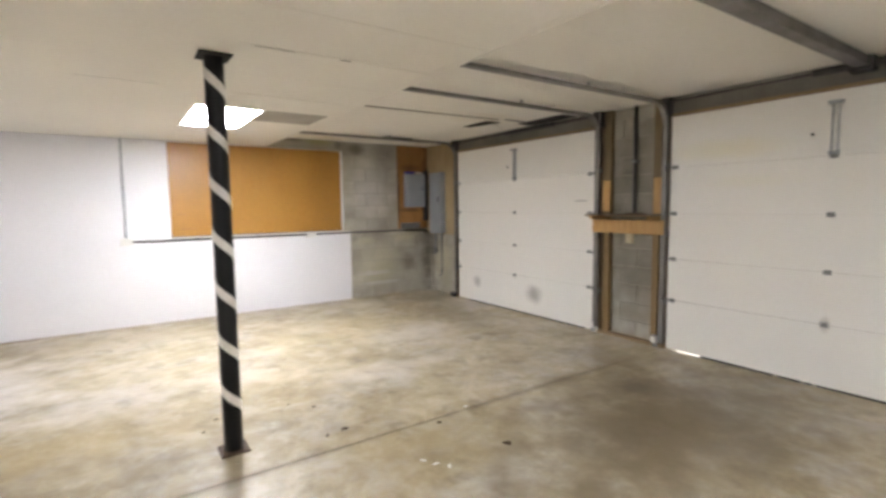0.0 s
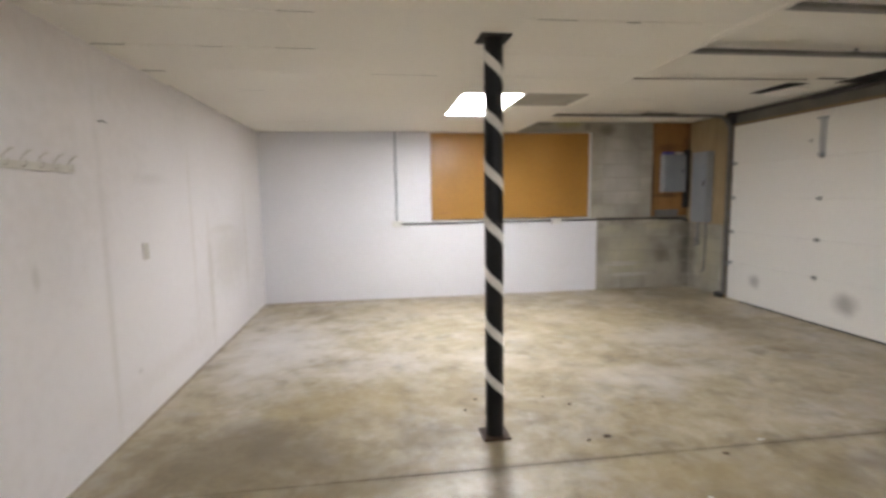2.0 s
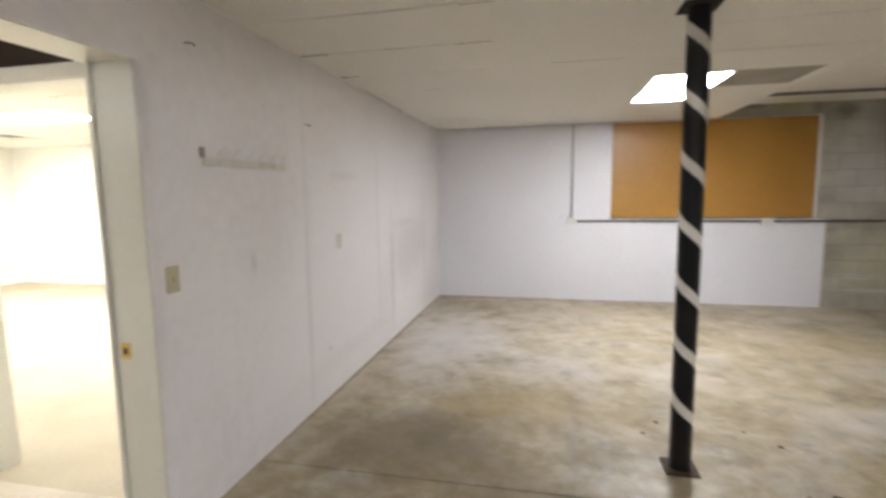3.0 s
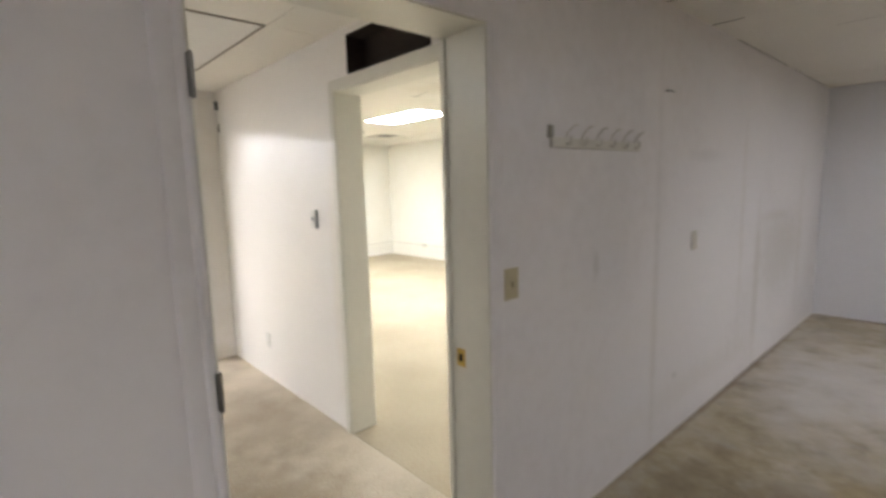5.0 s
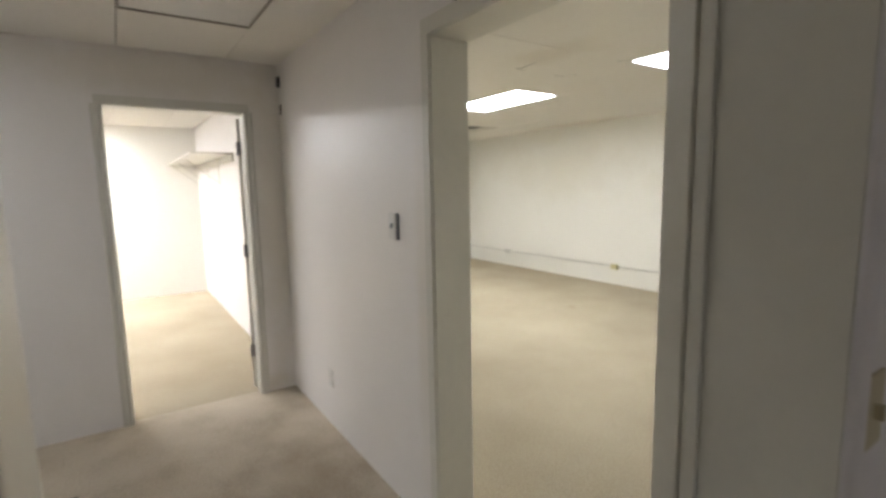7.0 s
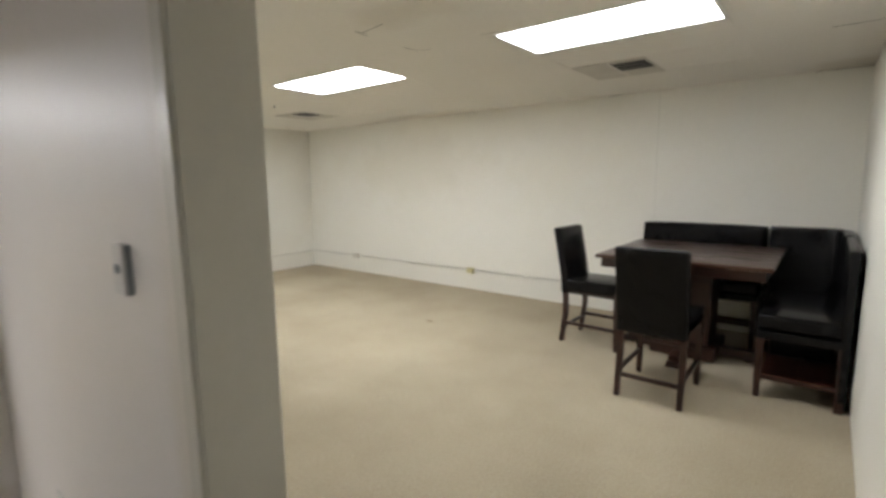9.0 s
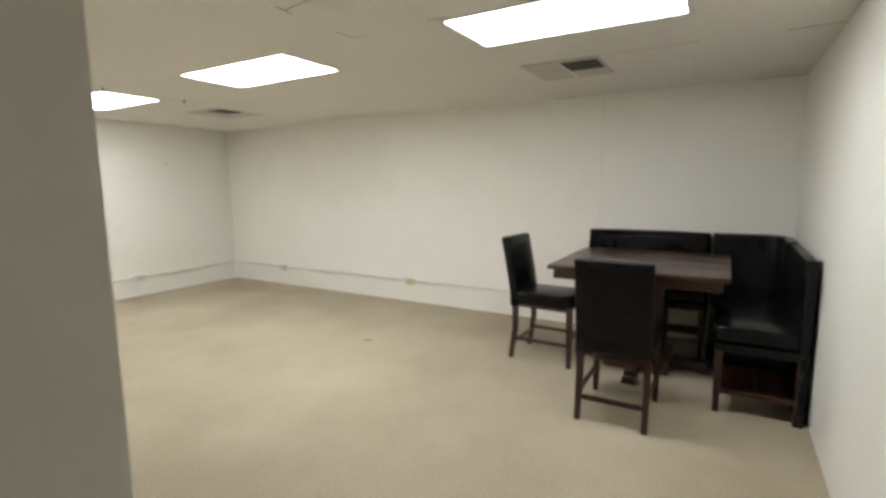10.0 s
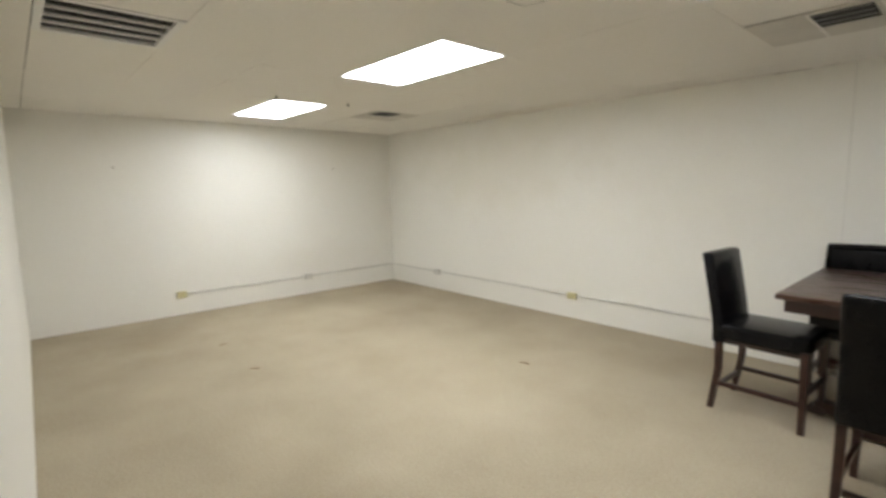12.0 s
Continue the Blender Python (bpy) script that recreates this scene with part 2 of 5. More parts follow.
add_stains_and_shade(M["office_wall"], [((-5.5, 5.05, 1.7), (2.0, 0.4, 0.7), 0.24), ((-2.8, 5.05, 1.5), (1.4, 0.4, 0.8), 0.16), ((-7.83, 3.8, 0.5), (0.4, 1.2, 0.4), 0.12), ((-7.8, 5.05, 1.3), (0.5, 0.5, 1.2), 0.14)], (0.62, 0.57, 0.44), 1.2, 3)
# yellower in the hall's end corner, along its top and foot, beside the casing
add_stains_and_shade(M["hall_wall"], [((-3.40, -0.05, 1.4), (0.30, 0.30, 1.6), 0.4), ((-3.40, -0.7, 2.25), (0.3, 0.9, 0.25), 0.35), ((-3.40, -0.2, 0.05), (0.5, 0.3, 0.12), 0.4), ((-1.45, 0.0, 1.0), (0.10, 0.1, 1.3), 0.25)], (0.60, 0.54, 0.38), 0.7, 6)
add_stains_and_shade(M["gdoor"], [((6.48, 3.58, 0.33), (0.5, 0.13, 0.13), 0.55), ((6.48, 2.34, 0.30), (0.5, 0.20, 0.17), 0.65)], (0.22, 0.21, 0.19))
add_stains_and_shade(M["gdoor"], [((6.45, -0.05, 2.0), (0.3, 0.7, 0.14), 0.35), ((6.45, -0.3, 1.7), (0.3, 0.5, 0.1), 0.15)], (0.72, 0.66, 0.40), 0.7, 4)
add_stains_and_shade(M["gdoor"], [((6.445, -0.91, 0.53), (0.3, 0.05, 0.09), 0.55), ((6.445, 2.72, 0.52), (0.3, 0.04, 0.06), 0.4)], (0.30, 0.27, 0.22), 0.5, 12)
add_stains_and_shade(M["garage_wall"], [((0, 3.6, 0.9), (0.3, 0.9, 0.5), 0.22), ((0, 2.9, 0.7), (0.3, 0.10, 0.9), 0.28), ((0, 2.5, 1.2), (0.3, 0.05, 1.2), 0.25), ((0, 4.2, 0.9), (0.3, 0.08, 1.0), 0.28), ((0, 3.3, 1.2), (0.3, 0.6, 0.06), 0.22),
                              ((0, 1.1, 0.6), (0.3, 0.05, 0.9), 0.16), ((0, 1.9, 0.25), (0.3, 1.6, 0.12), 0.12)], (0.52, 0.46, 0.36), 0.8, 7)
# brown dirt at the far wall's base, and a dark line along the partition
add_stains_and_shade(M["slab"], [((0.7, 5.03, 0), (0.9, 0.09, 1), 0.9), ((2.9, 5.04, 0), (1.5, 0.03, 1), 0.4), ((0.02, 2.5, 0), (0.03, 2.6, 1), 0.6)], (0.16, 0.10, 0.05), 0.8, 8)
add_stains_and_shade(M["garage_wall"], [((0, 0.62, 1.25), (0.3, 0.45, 0.5), 0.16), ((0, 3.6, 0.9), (0.3, 1.0, 0.55), 0.18), ((0, 1.12, 1.2), (0.3, 0.05, 1.6), 0.16),
                              ((0, 1.75, 1.66), (0.3, 0.4, 0.06), 0.16), ((0, 0.5, 1.15), (0.3, 0.04, 0.09), 0.35), ((0, 2.9, 0.7), (0.3, 0.10, 0.9), 0.14),
                              ((0, 1.4, 0.36), (0.3, 0.05, 0.03), 0.4)], (0.40, 0.375, 0.33))
add_stains_and_shade(M["block"], [((5.5, 5.05, 0.5), (0.6, 0.5, 0.5), 0.5), ((6.0, 5.05, 1.0), (0.35, 0.5, 0.12), 0.5), ((5.2, 5.05, 0.95), (0.3, 0.5, 0.12), 0.4), ((6.53, 4.6, 0.5), (0.5, 0.4, 0.6), 0.4)], (0.52, 0.485, 0.31), 0.9, 4)
add_stains_and_shade(M["block"], [((5.35, 5.05, 1.75), (0.5, 0.5, 0.8), 0.5), ((5.4, 5.05, 0.40), (0.4, 0.5, 0.05), 0.6), ((5.5, 5.05, 0.22), (0.5, 0.5, 0.05), 0.5), ((6.53, 0.9, 0.14), (0.5, 0.5, 0.12), 0.35)], (0.60, 0.585, 0.56), 0.8, 5)
# dark marks; the last, largest spot paints the studs' shade onto the pier
add_stains_and_shade(M["block"], [((6.45, 5.0, 0.6), (0.20, 0.16, 0.8), 0.85), ((6.05, 5.05, 0.55), (0.18, 0.5, 0.22), 0.5), ((5.0, 5.05, 1.0), (0.18, 0.5, 0.10), 0.35), ((5.1, 5.05, 2.45), (0.2, 0.5, 0.12), 0.7),
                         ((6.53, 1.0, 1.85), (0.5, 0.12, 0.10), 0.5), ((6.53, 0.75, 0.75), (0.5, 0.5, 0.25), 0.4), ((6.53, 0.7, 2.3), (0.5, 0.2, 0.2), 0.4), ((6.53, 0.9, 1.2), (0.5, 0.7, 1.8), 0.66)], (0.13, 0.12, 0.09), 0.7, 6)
add_stains_and_shade(M["tile"], [((-0.25, 4.9, 2.41), (0.6, 0.5, 0.4), 0.35), ((-2.3, 1.6, 2.41), (0.5, 0.3, 0.4), 0.25), ((-5.0, 4.9, 2.41), (1.6, 0.25, 0.4), 0.25), ((4.6, 4.85, 2.57), (0.8, 0.3, 0.3), 0.4), ((5.6, 2.3, 2.57), (0.6, 0.5, 0.3), 0.3)], (0.50, 0.42, 0.28), 1.0, 4)
# shade around the breaker box, painted into the plywood, deepest at its right
add_stains_and_shade(M["ply"], [((6.47, 5.03, 1.8), (0.16, 0.3, 0.9), 0.85), ((5.87, 5.03, 1.7), (0.05, 0.3, 0.9), 0.75), ((6.1, 5.03, 1.45), (0.4, 0.3, 0.05), 0.6), ((6.1, 5.03, 2.18), (0.3, 0.3, 0.10), 0.5)], (0.06, 0.035, 0.018), 0.6, 7)
add_stains_and_shade(M["mortar"], [((4.5, 5.05, 2.56), (0.34, 0.3, 0.12), 0.6)], (0.29, 0.29, 0.10), 0.5, 9)
add_stains_and_shade(M["mortar"], [((4.10, 5.05, 2.56), (0.20, 0.3, 0.07), 0.75), ((4.80, 5.05, 2.50), (0.10, 0.3, 0.10), 0.6)], (0.13, 0.125, 0.11), 0.5, 9)
M["dusty_strip"] = shader("dusty_brown_grey_steel", [(0.20, 0.175, 0.14), (0.30, 0.27, 0.22)], 0.7, 6, 50, 0.06)
M["track"] = shader("dark_worn_track_steel", [(0.13, 0.122, 0.112), (0.25, 0.24, 0.225)], 0.5, 6, 50, 0.06, metal=0.5)
M["hook"] = shader("yellowed_rack_paint", [(0.60, 0.57, 0.50), (0.70, 0.67, 0.60)], 0.4, 9, 50, 0.05)
M["dark_lumber"] = shader("dark_brown_jamb_lumber", [(0.07, 0.048, 0.028), (0.15, 0.105, 0.06)], 0.75, 6, 50, 0.15, stretch=(4, 4, 0.35))
M["brown_lumber"] = shader("olive_brown_lumber", [(0.11, 0.08, 0.04), (0.19, 0.14, 0.075)], 0.75, 6, 50, 0.15, stretch=(4, 4, 0.35))
M["galv"] = shader("dull_galvanised_steel", [(0.17, 0.17, 0.17), (0.30, 0.30, 0.295)], 0.5, 8, 70, 0.05, metal=0.75)
M["darksteel"] = shader("dark_dusty_steel", [(0.035, 0.034, 0.033), (0.09, 0.086, 0.08)], 0.55, 8, 60, 0.08, metal=0.4)
M["boxgrey"] = shader("grey_enamel_box", [(0.27, 0.295, 0.32), (0.34, 0.365, 0.39)], 0.42, 4, 60, 0.03)
M["black"] = shader("black_gloss_post_paint", [(0.004, 0.004, 0.0045), (0.010, 0.010, 0.0105)], 0.38, 6, 50, 0.06)
M["black"].node_tree.nodes["Principled BSDF"].inputs["Specular IOR Level"].default_value = 0.22
M["tape"] = shader("white_tape", [(0.60, 0.575, 0.52), (0.72, 0.70, 0.65)], 0.45, 14, 70, 0.05)
M["rust"] = shader("rusty_plate", [(0.035, 0.022, 0.013), (0.11, 0.07, 0.04)], 0.7, 18, 70, 0.2, metal=0.3)
M["beige"] = shader("beige_plastic", [(0.47, 0.41, 0.25), (0.55, 0.49, 0.32)], 0.4, 8, 60, 0.02)
M["yellowed"] = shader("yellowed_plastic", [(0.55, 0.50, 0.26), (0.62, 0.57, 0.33)], 0.4, 8, 60, 0.02)
M["white_plastic"] = shader("white_plastic", [(0.70, 0.69, 0.66), (0.76, 0.75, 0.72)], 0.4, 8, 60, 0.02)
M["conduit_white"] = shader("painted_conduit", [(0.60, 0.58, 0.52), (0.68, 0.66, 0.60)], 0.4, 8, 60, 0.02)
M["brass"] = shader("worn_brass", [(0.45, 0.30, 0.07), (0.62, 0.45, 0.14)], 0.3, 20, 80, 0.05, metal=1.0)
M["leather"] = shader("black_leatherette", [(0.0035, 0.0035, 0.004), (0.007, 0.0065, 0.007)], 0.24, 5, 150, 0.05, local=True, bump_dist=0.002, rough_var=0.03)
M["leather"].node_tree.nodes["Principled BSDF"].inputs["Specular IOR Level"].default_value = 0.09
M["leather"].node_tree.nodes["Principled BSDF"].inputs["Coat Weight"].default_value = 0.16
M["leather"].node_tree.nodes["Principled BSDF"].inputs["Coat Roughness"].default_value = 0.18
M["mahogany"] = shader("dark_cherry_wood", [(0.015, 0.0044, 0.0026), (0.038, 0.011, 0.0062)], 0.35, 4, 50, 0.05, stretch=(1, 4, 4), local=True)
M["table_wood"] = shader("dark_brown_veneer", [(0.034, 0.014, 0.009), (0.064, 0.029, 0.018)], 0.28, 4, 50, 0.03, stretch=(1, 6, 6), local=True)
M["seal"] = shader("black_rubber_seal", [(0.02, 0.02, 0.02), (0.05, 0.048, 0.045)], 0.8, 8, 60, 0.1)
M["debris"] = shader("dry_leaf_scraps", [(0.03, 0.02, 0.012), (0.10, 0.065, 0.035)], 0.9, 30, 90, 0.2)
M["paper"] = shader("white_paint_flecks", [(0.6, 0.6, 0.58), (0.75, 0.75, 0.73)], 0.6, 30, 90, 0.1)
M["blue"] = shader("blue_sticker", [(0.03, 0.04, 0.30), (0.05, 0.06, 0.4)], 0.5, 9, 50, 0.02)
M["asphalt"] = shader("outdoor_concrete_apron", [(0.42, 0.41, 0.39), (0.52, 0.51, 0.49)], 0.9, 1, 60, 0.4)
M["slot"] = shader("black_opening", [(0.008, 0.007, 0.006), (0.02, 0.017, 0.014)], 0.9, 8, 60, 0.1)
M["niche"] = shader("dark_brown_duct_lining", [(0.022, 0.013, 0.009), (0.045, 0.03, 0.022)], 0.9, 8, 40, 0.2)
for key in LAMP_POWER:
    M["lamp_" + key] = glow("lit_diffuser_" + key, LAMP_COOL if key in ("garage", "rear", "back", "side", "side_near") else LAMP_WARM, LAMP_POWER[key])


# ---- mesh helpers ----
def box(bm, x0, y0, z0, x1, y1, z1, bevel=0.0):
    r = bmesh.ops.create_cube(bm, size=1)
    c, d = Vector(((x0 + x1) / 2, (y0 + y1) / 2, (z0 + z1) / 2)), Vector((x1 - x0, y1 - y0, z1 - z0))
    for v in r["verts"]:
        v.co = Vector((c[k] + v.co[k] * d[k] for k in range(3)))
    if bevel:
        edges = list({e for v in r["verts"] for e in v.link_edges})
        bmesh.ops.bevel(bm, geom=edges, offset=bevel, segments=2, affect="EDGES", profile=0.6)
    return bm


def slab(x0, y0, z0, x1, y1, z1, bevel=0.0):
    return box(bmesh.new(), x0, y0, z0, x1, y1, z1, bevel)


def tube(bm, points, r, sides=12):
    """A round bar along a line of points, with mitred joints."""
    pts = [Vector(p) for p in points]
    rings = []
    for i, p in enumerate(pts):
        d = (pts[min(i + 1, len(pts) - 1)] - pts[max(i - 1, 0)]).normalized()
        u = d.orthogonal().normalized() if not rings else (u - d * u.dot(d)).normalized()
        w = d.cross(u)
        rings.append([bm.verts.new(p + (u * math.cos(a) + w * math.sin(a)) * r) for a in [2 * math.pi * k / sides for k in range(sides)]])
    for a, b in zip(rings, rings[1:]):
        for k in range(sides):
            bm.faces.new((a[k], a[(k + 1) % sides], b[(k + 1) % sides], b[k]))
    bm.faces.new(rings[0][::-1])
    bm.faces.new(rings[-1])
    return bm


def taper(bm, foot, top, a, b):
    """A square leg from foot to top, a wide at the foot and b at the top."""
    vs = []
    for p, s in ((foot, a), (top, b)):
        vs += [bm.verts.new((p[0] + dx * s / 2, p[1] + dy * s / 2, p[2])) for dx, dy in ((-1, -1), (1, -1), (1, 1), (-1, 1))]
    for f in ((3, 2, 1, 0), (4, 5, 6, 7), (0, 1, 5, 4), (1, 2, 6, 5), (2, 3, 7, 6), (3, 0, 4, 7)):
        bm.faces.new([vs[k] for k in f])
    return bm


def mesh_of(name, bm, materials, smooth=False):
    me = bpy.data.meshes.new(name)
    bm.normal_update()
    bm.to_mesh(me)
    bm.free()
    for m in materials if isinstance(materials, (list, tuple)) else [materials]:
        me.materials.append(m)
    if smooth:
        for p in me.polygons:
            p.use_smooth = True
        me.set_sharp_from_angle(angle=radians(38))
    return me


def part(name, bm, material, parent=None, label="", smooth=False):
    ob = new(name, mesh_of(name, bm, material, smooth))
    if parent:
        ob.parent = parent
    if label:
        tagged(ob, label)
    return ob


def structure(name, bm, material, label="", smooth=False):
    return tagged(part(name, bm, material, None, "", smooth), label, "", "", "structure")


def thing(name, at, label, category, group="", turn=0):
    ob = new(name)
    ob.empty_display_size = 0.1
    ob.matrix_basis = pose(*at, 0, 0, turn)
    return tagged(ob, label, category, group)


# ---- plan, in metres ----
NORTH, EAST, WEST, SOUTH = 5.055, 6.445, -7.835, -3.6
LOW, HIGH, HALL_TOP, ROOF = 2.414, 2.565, 2.38, 2.80
PART = -0.212                    # office side of the partition; its garage side is x = 0
ENTRY = (-1.14, -0.222, 2.05)      # doorway from the garage
OFFICE = (-1.365, -0.364, 2.06)     # doorway from the hall, in the wall y 0 to 0.19
BACK = 0.168
# the hall's unseen south stretch is added to hold a fill lamp
HALL_END, HALL_SIDE = -3.402, -3.42
SIDE = (-1.055, -0.255, 2.03)       # doorway at the hall's end
CEIL_EDGE = 3.665

# ---- floors and ground ----
structure("ground", slab(-200, -200, -0.30, 200, 200, -0.22), M["asphalt"], "pale concrete apron outside the garage")
bm = bmesh.new()
for y0, y1 in ((SOUTH - 0.2, 0.452), (0.462, NORTH + 0.2)):
    box(bm, 0.004, y0, -0.2, 6.75, y1, 0)
box(bm, 0.004, 0.452, -0.2, 6.75, 0.462, -0.008)
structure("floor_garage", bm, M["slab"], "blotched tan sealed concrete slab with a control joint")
bm = slab(WEST - 0.2, 0.0, -0.2, 0.0, NORTH + 0.2, 0.0)
structure("floor_office", bm, M["carpet"], "tan cut pile carpet, faintly marked")
bm = slab(HALL_END - 0.06, HALL_SIDE - 0.2, -0.2, 0.0, -0.002, 0.0)
structure("floor_hall", bm, M["hall_carpet"], "tan carpet with brown traffic stains")
bm = slab(WEST - 0.2, SOUTH - 0.2, -0.2, HALL_END - 0.062, -0.002, 0.0)
structure("floor_side_room", bm, M["carpet"], "tan carpet in the bright side room")
structure("roof_slab", slab(WEST - 0.3, SOUTH - 0.3, ROOF, 7.0, NORTH + 0.3, ROOF + 0.15), M["plenum"], "dark deck above the ceilings")

# ---- walls ----
bm = bmesh.new()
box(bm, PART, ENTRY[1] + 0.02, 0, 0, NORTH, ROOF)
box(bm, PART, SOUTH, 0, 0, ENTRY[0] - 0.02, ROOF)
box(bm, PART, ENTRY[0] - 0.02, ENTRY[2] + 0.02, 0, ENTRY[1] + 0.02, ROOF)
structure("wall_partition", bm, M["garage_wall"], "scuffed white partition wall with an old doorway")
# office side of the same wall
structure("wall_office_east", slab(PART - 0.006, BACK, 0, PART - 0.0005, NORTH, LOW + 0.05), M["office_wall"], "plain cream white office wall")
structure("wall_hall_east", slab(PART - 0.006, HALL_SIDE, 0, PART - 0.0005, ENTRY[0] - 0.085, HALL_TOP + 0.05), M["hall_wall"], "white hall wall beside the doorway")
# far wall, garage stretch: painted block with a bare stretch at the end
bm = bmesh.new()
box(bm, PART, NORTH, 0, 4.975, NORTH + 0.2, 1.125)
box(bm, PART, NORTH, 1.125, 4.862, NORTH + 0.2, ROOF)
structure("wall_north_garage", bm, M["block_paint"], "white painted block wall")
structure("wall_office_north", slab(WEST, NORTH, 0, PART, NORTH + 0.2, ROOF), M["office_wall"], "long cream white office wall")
structure("wall_panel_office", slab(-1.878, NORTH - 0.012, 0, PART, NORTH, LOW + 0.03), M["office_wall"], "cream wall board standing slightly proud")
structure("trim_seam", slab(-1.883, NORTH - 0.0125, 0.02, -1.879, NORTH - 0.0005, LOW), M["trim"], "thin grey seam at the edge of the wall board")
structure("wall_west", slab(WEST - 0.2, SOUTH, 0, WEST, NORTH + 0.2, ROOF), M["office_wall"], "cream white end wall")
structure("wall_south", slab(WEST - 0.2, SOUTH - 0.2, 0, 6.75, SOUTH, ROOF), M["garage_wall"], "plain white rear wall")
bm = bmesh.new()
box(bm, WEST, 0, 0, OFFICE[0] - 0.02, BACK, ROOF)
box(bm, OFFICE[1] + 0.02, 0, 0, PART, BACK, ROOF)
N0, N1, NZ0, NZ1 = -1.205, -0.525, 2.135, 2.335
box(bm, OFFICE[0] - 0.02, 0, OFFICE[2] + 0.02, OFFICE[1] + 0.02, BACK, NZ0)
box(bm, OFFICE[0] - 0.02, 0, NZ1, OFFICE[1] + 0.02, BACK, ROOF)
box(bm, OFFICE[0] - 0.02, 0, NZ0, N0, BACK, NZ1)
box(bm, N1, 0, NZ0, OFFICE[1] + 0.02, BACK, NZ1)
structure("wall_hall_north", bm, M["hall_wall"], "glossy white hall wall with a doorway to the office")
bm = slab(WEST, BACK, 0, OFFICE[0] - 0.06, BACK + 0.006, LOW + 0.03)
for v in bm.verts:                # furred out towards the far end
    if v.co.x < -7 and v.co.y > BACK + 0.003:
        v.co.y = 0.30
structure("wall_office_south", bm, M["office_wall"], "cream office side of the hall wall")
bm = bmesh.new()
box(bm, HALL_END - 0.12, SIDE[1] + 0.02, 0, HALL_END, -0.001, ROOF)
box(bm, HALL_END - 0.12, HALL_SIDE - 0.1, 0, HALL_END, SIDE[0] - 0.02, ROOF)
box(bm, HALL_END - 0.12, SIDE[0] - 0.02, SIDE[2] + 0.02, HALL_END, SIDE[1] + 0.02, ROOF)
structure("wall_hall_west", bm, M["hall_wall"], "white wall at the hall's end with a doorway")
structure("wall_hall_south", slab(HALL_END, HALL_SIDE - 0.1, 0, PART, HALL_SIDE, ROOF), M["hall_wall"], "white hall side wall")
structure("wall_side_room_east", slab(HALL_END - 0.12, SOUTH, 0, HALL_END, HALL_SIDE - 0.1, ROOF), M["office_wall"], "white side room wall")

# ---- east wall with the two garage doors ----
D1, D2, DTOP = (1.37, 4.07), (-2.25, 0.43), 2.37
WF = EAST + 0.085                # face of the bare block
bm = bmesh.new()
box(bm, WF + 0.007, D1[1] + 0.02, 0, WF + 0.2, NORTH + 0.2, ROOF)
box(bm, WF + 0.007, D2[1] + 0.0, 0, WF + 0.2, D1[0], ROOF)
box(bm, WF + 0.007, SOUTH, 0, WF + 0.2, D2[0], ROOF)
box(bm, WF + 0.007, D1[0], DTOP + 0.02, WF + 0.2, D1[1] + 0.02, ROOF)
box(bm, WF + 0.007, D2[0], DTOP + 0.02, WF + 0.2, D2[1], ROOF)
wall_east = structure("wall_east", bm, M["mortar"], "bare concrete block wall around the garage doors")
bm = bmesh.new()
box(bm, 4.975, NORTH + 0.007, 0, WF + 0.2, NORTH + 0.2, 1.125)
box(bm, 4.862, NORTH + 0.007, 1.125, WF + 0.2, NORTH + 0.2, ROOF)
box(bm, CEIL_EDGE - 0.2, NORTH - 0.004, 2.408, 4.87, NORTH + 0.01, 2.7)
wall_block = structure("wall_north_block", bm, M["mortar"], "bare grey concrete block end of the far wall")


def blocks(wall, axis, face, a0, a1, z0, z1, tone):
    """Blocks in running bond, each its own piece, standing proud of the mortar."""
    shared = {}
    rows = int(round((z1 - z0) / 0.203))
    for i in range(rows):
        za, zb = z0 + i * 0.203 + 0.004, min(z0 + (i + 1) * 0.203, z1) - 0.004
        a = a0 - (0.203 if i % 2 else 0)
        while a < a1:
            b0, b1 = max(a, a0) + 0.005, min(a + 0.406, a1) - 0.005
            a += 0.406
            if b1 - b0 < 0.03:
                continue
            key = (round(b1 - b0, 3), round(zb - za, 3))
            if key not in shared:
                w, h = key
                shared[key] = mesh_of("block", slab(-w / 2, 0, -h / 2, w / 2, 0.05, h / 2, 0.004), tone)
            ob = new("block", shared[key])
            proud = random.uniform(0, 0.004)
            if axis == "x":
                ob.matrix_basis = pose((b0 + b1) / 2, face - proud, (za + zb) / 2)
            else:
                ob.matrix_basis = pose(face - proud, (b0 + b1) / 2, (za + zb) / 2, 0, 0, -90)
            ob.parent = wall


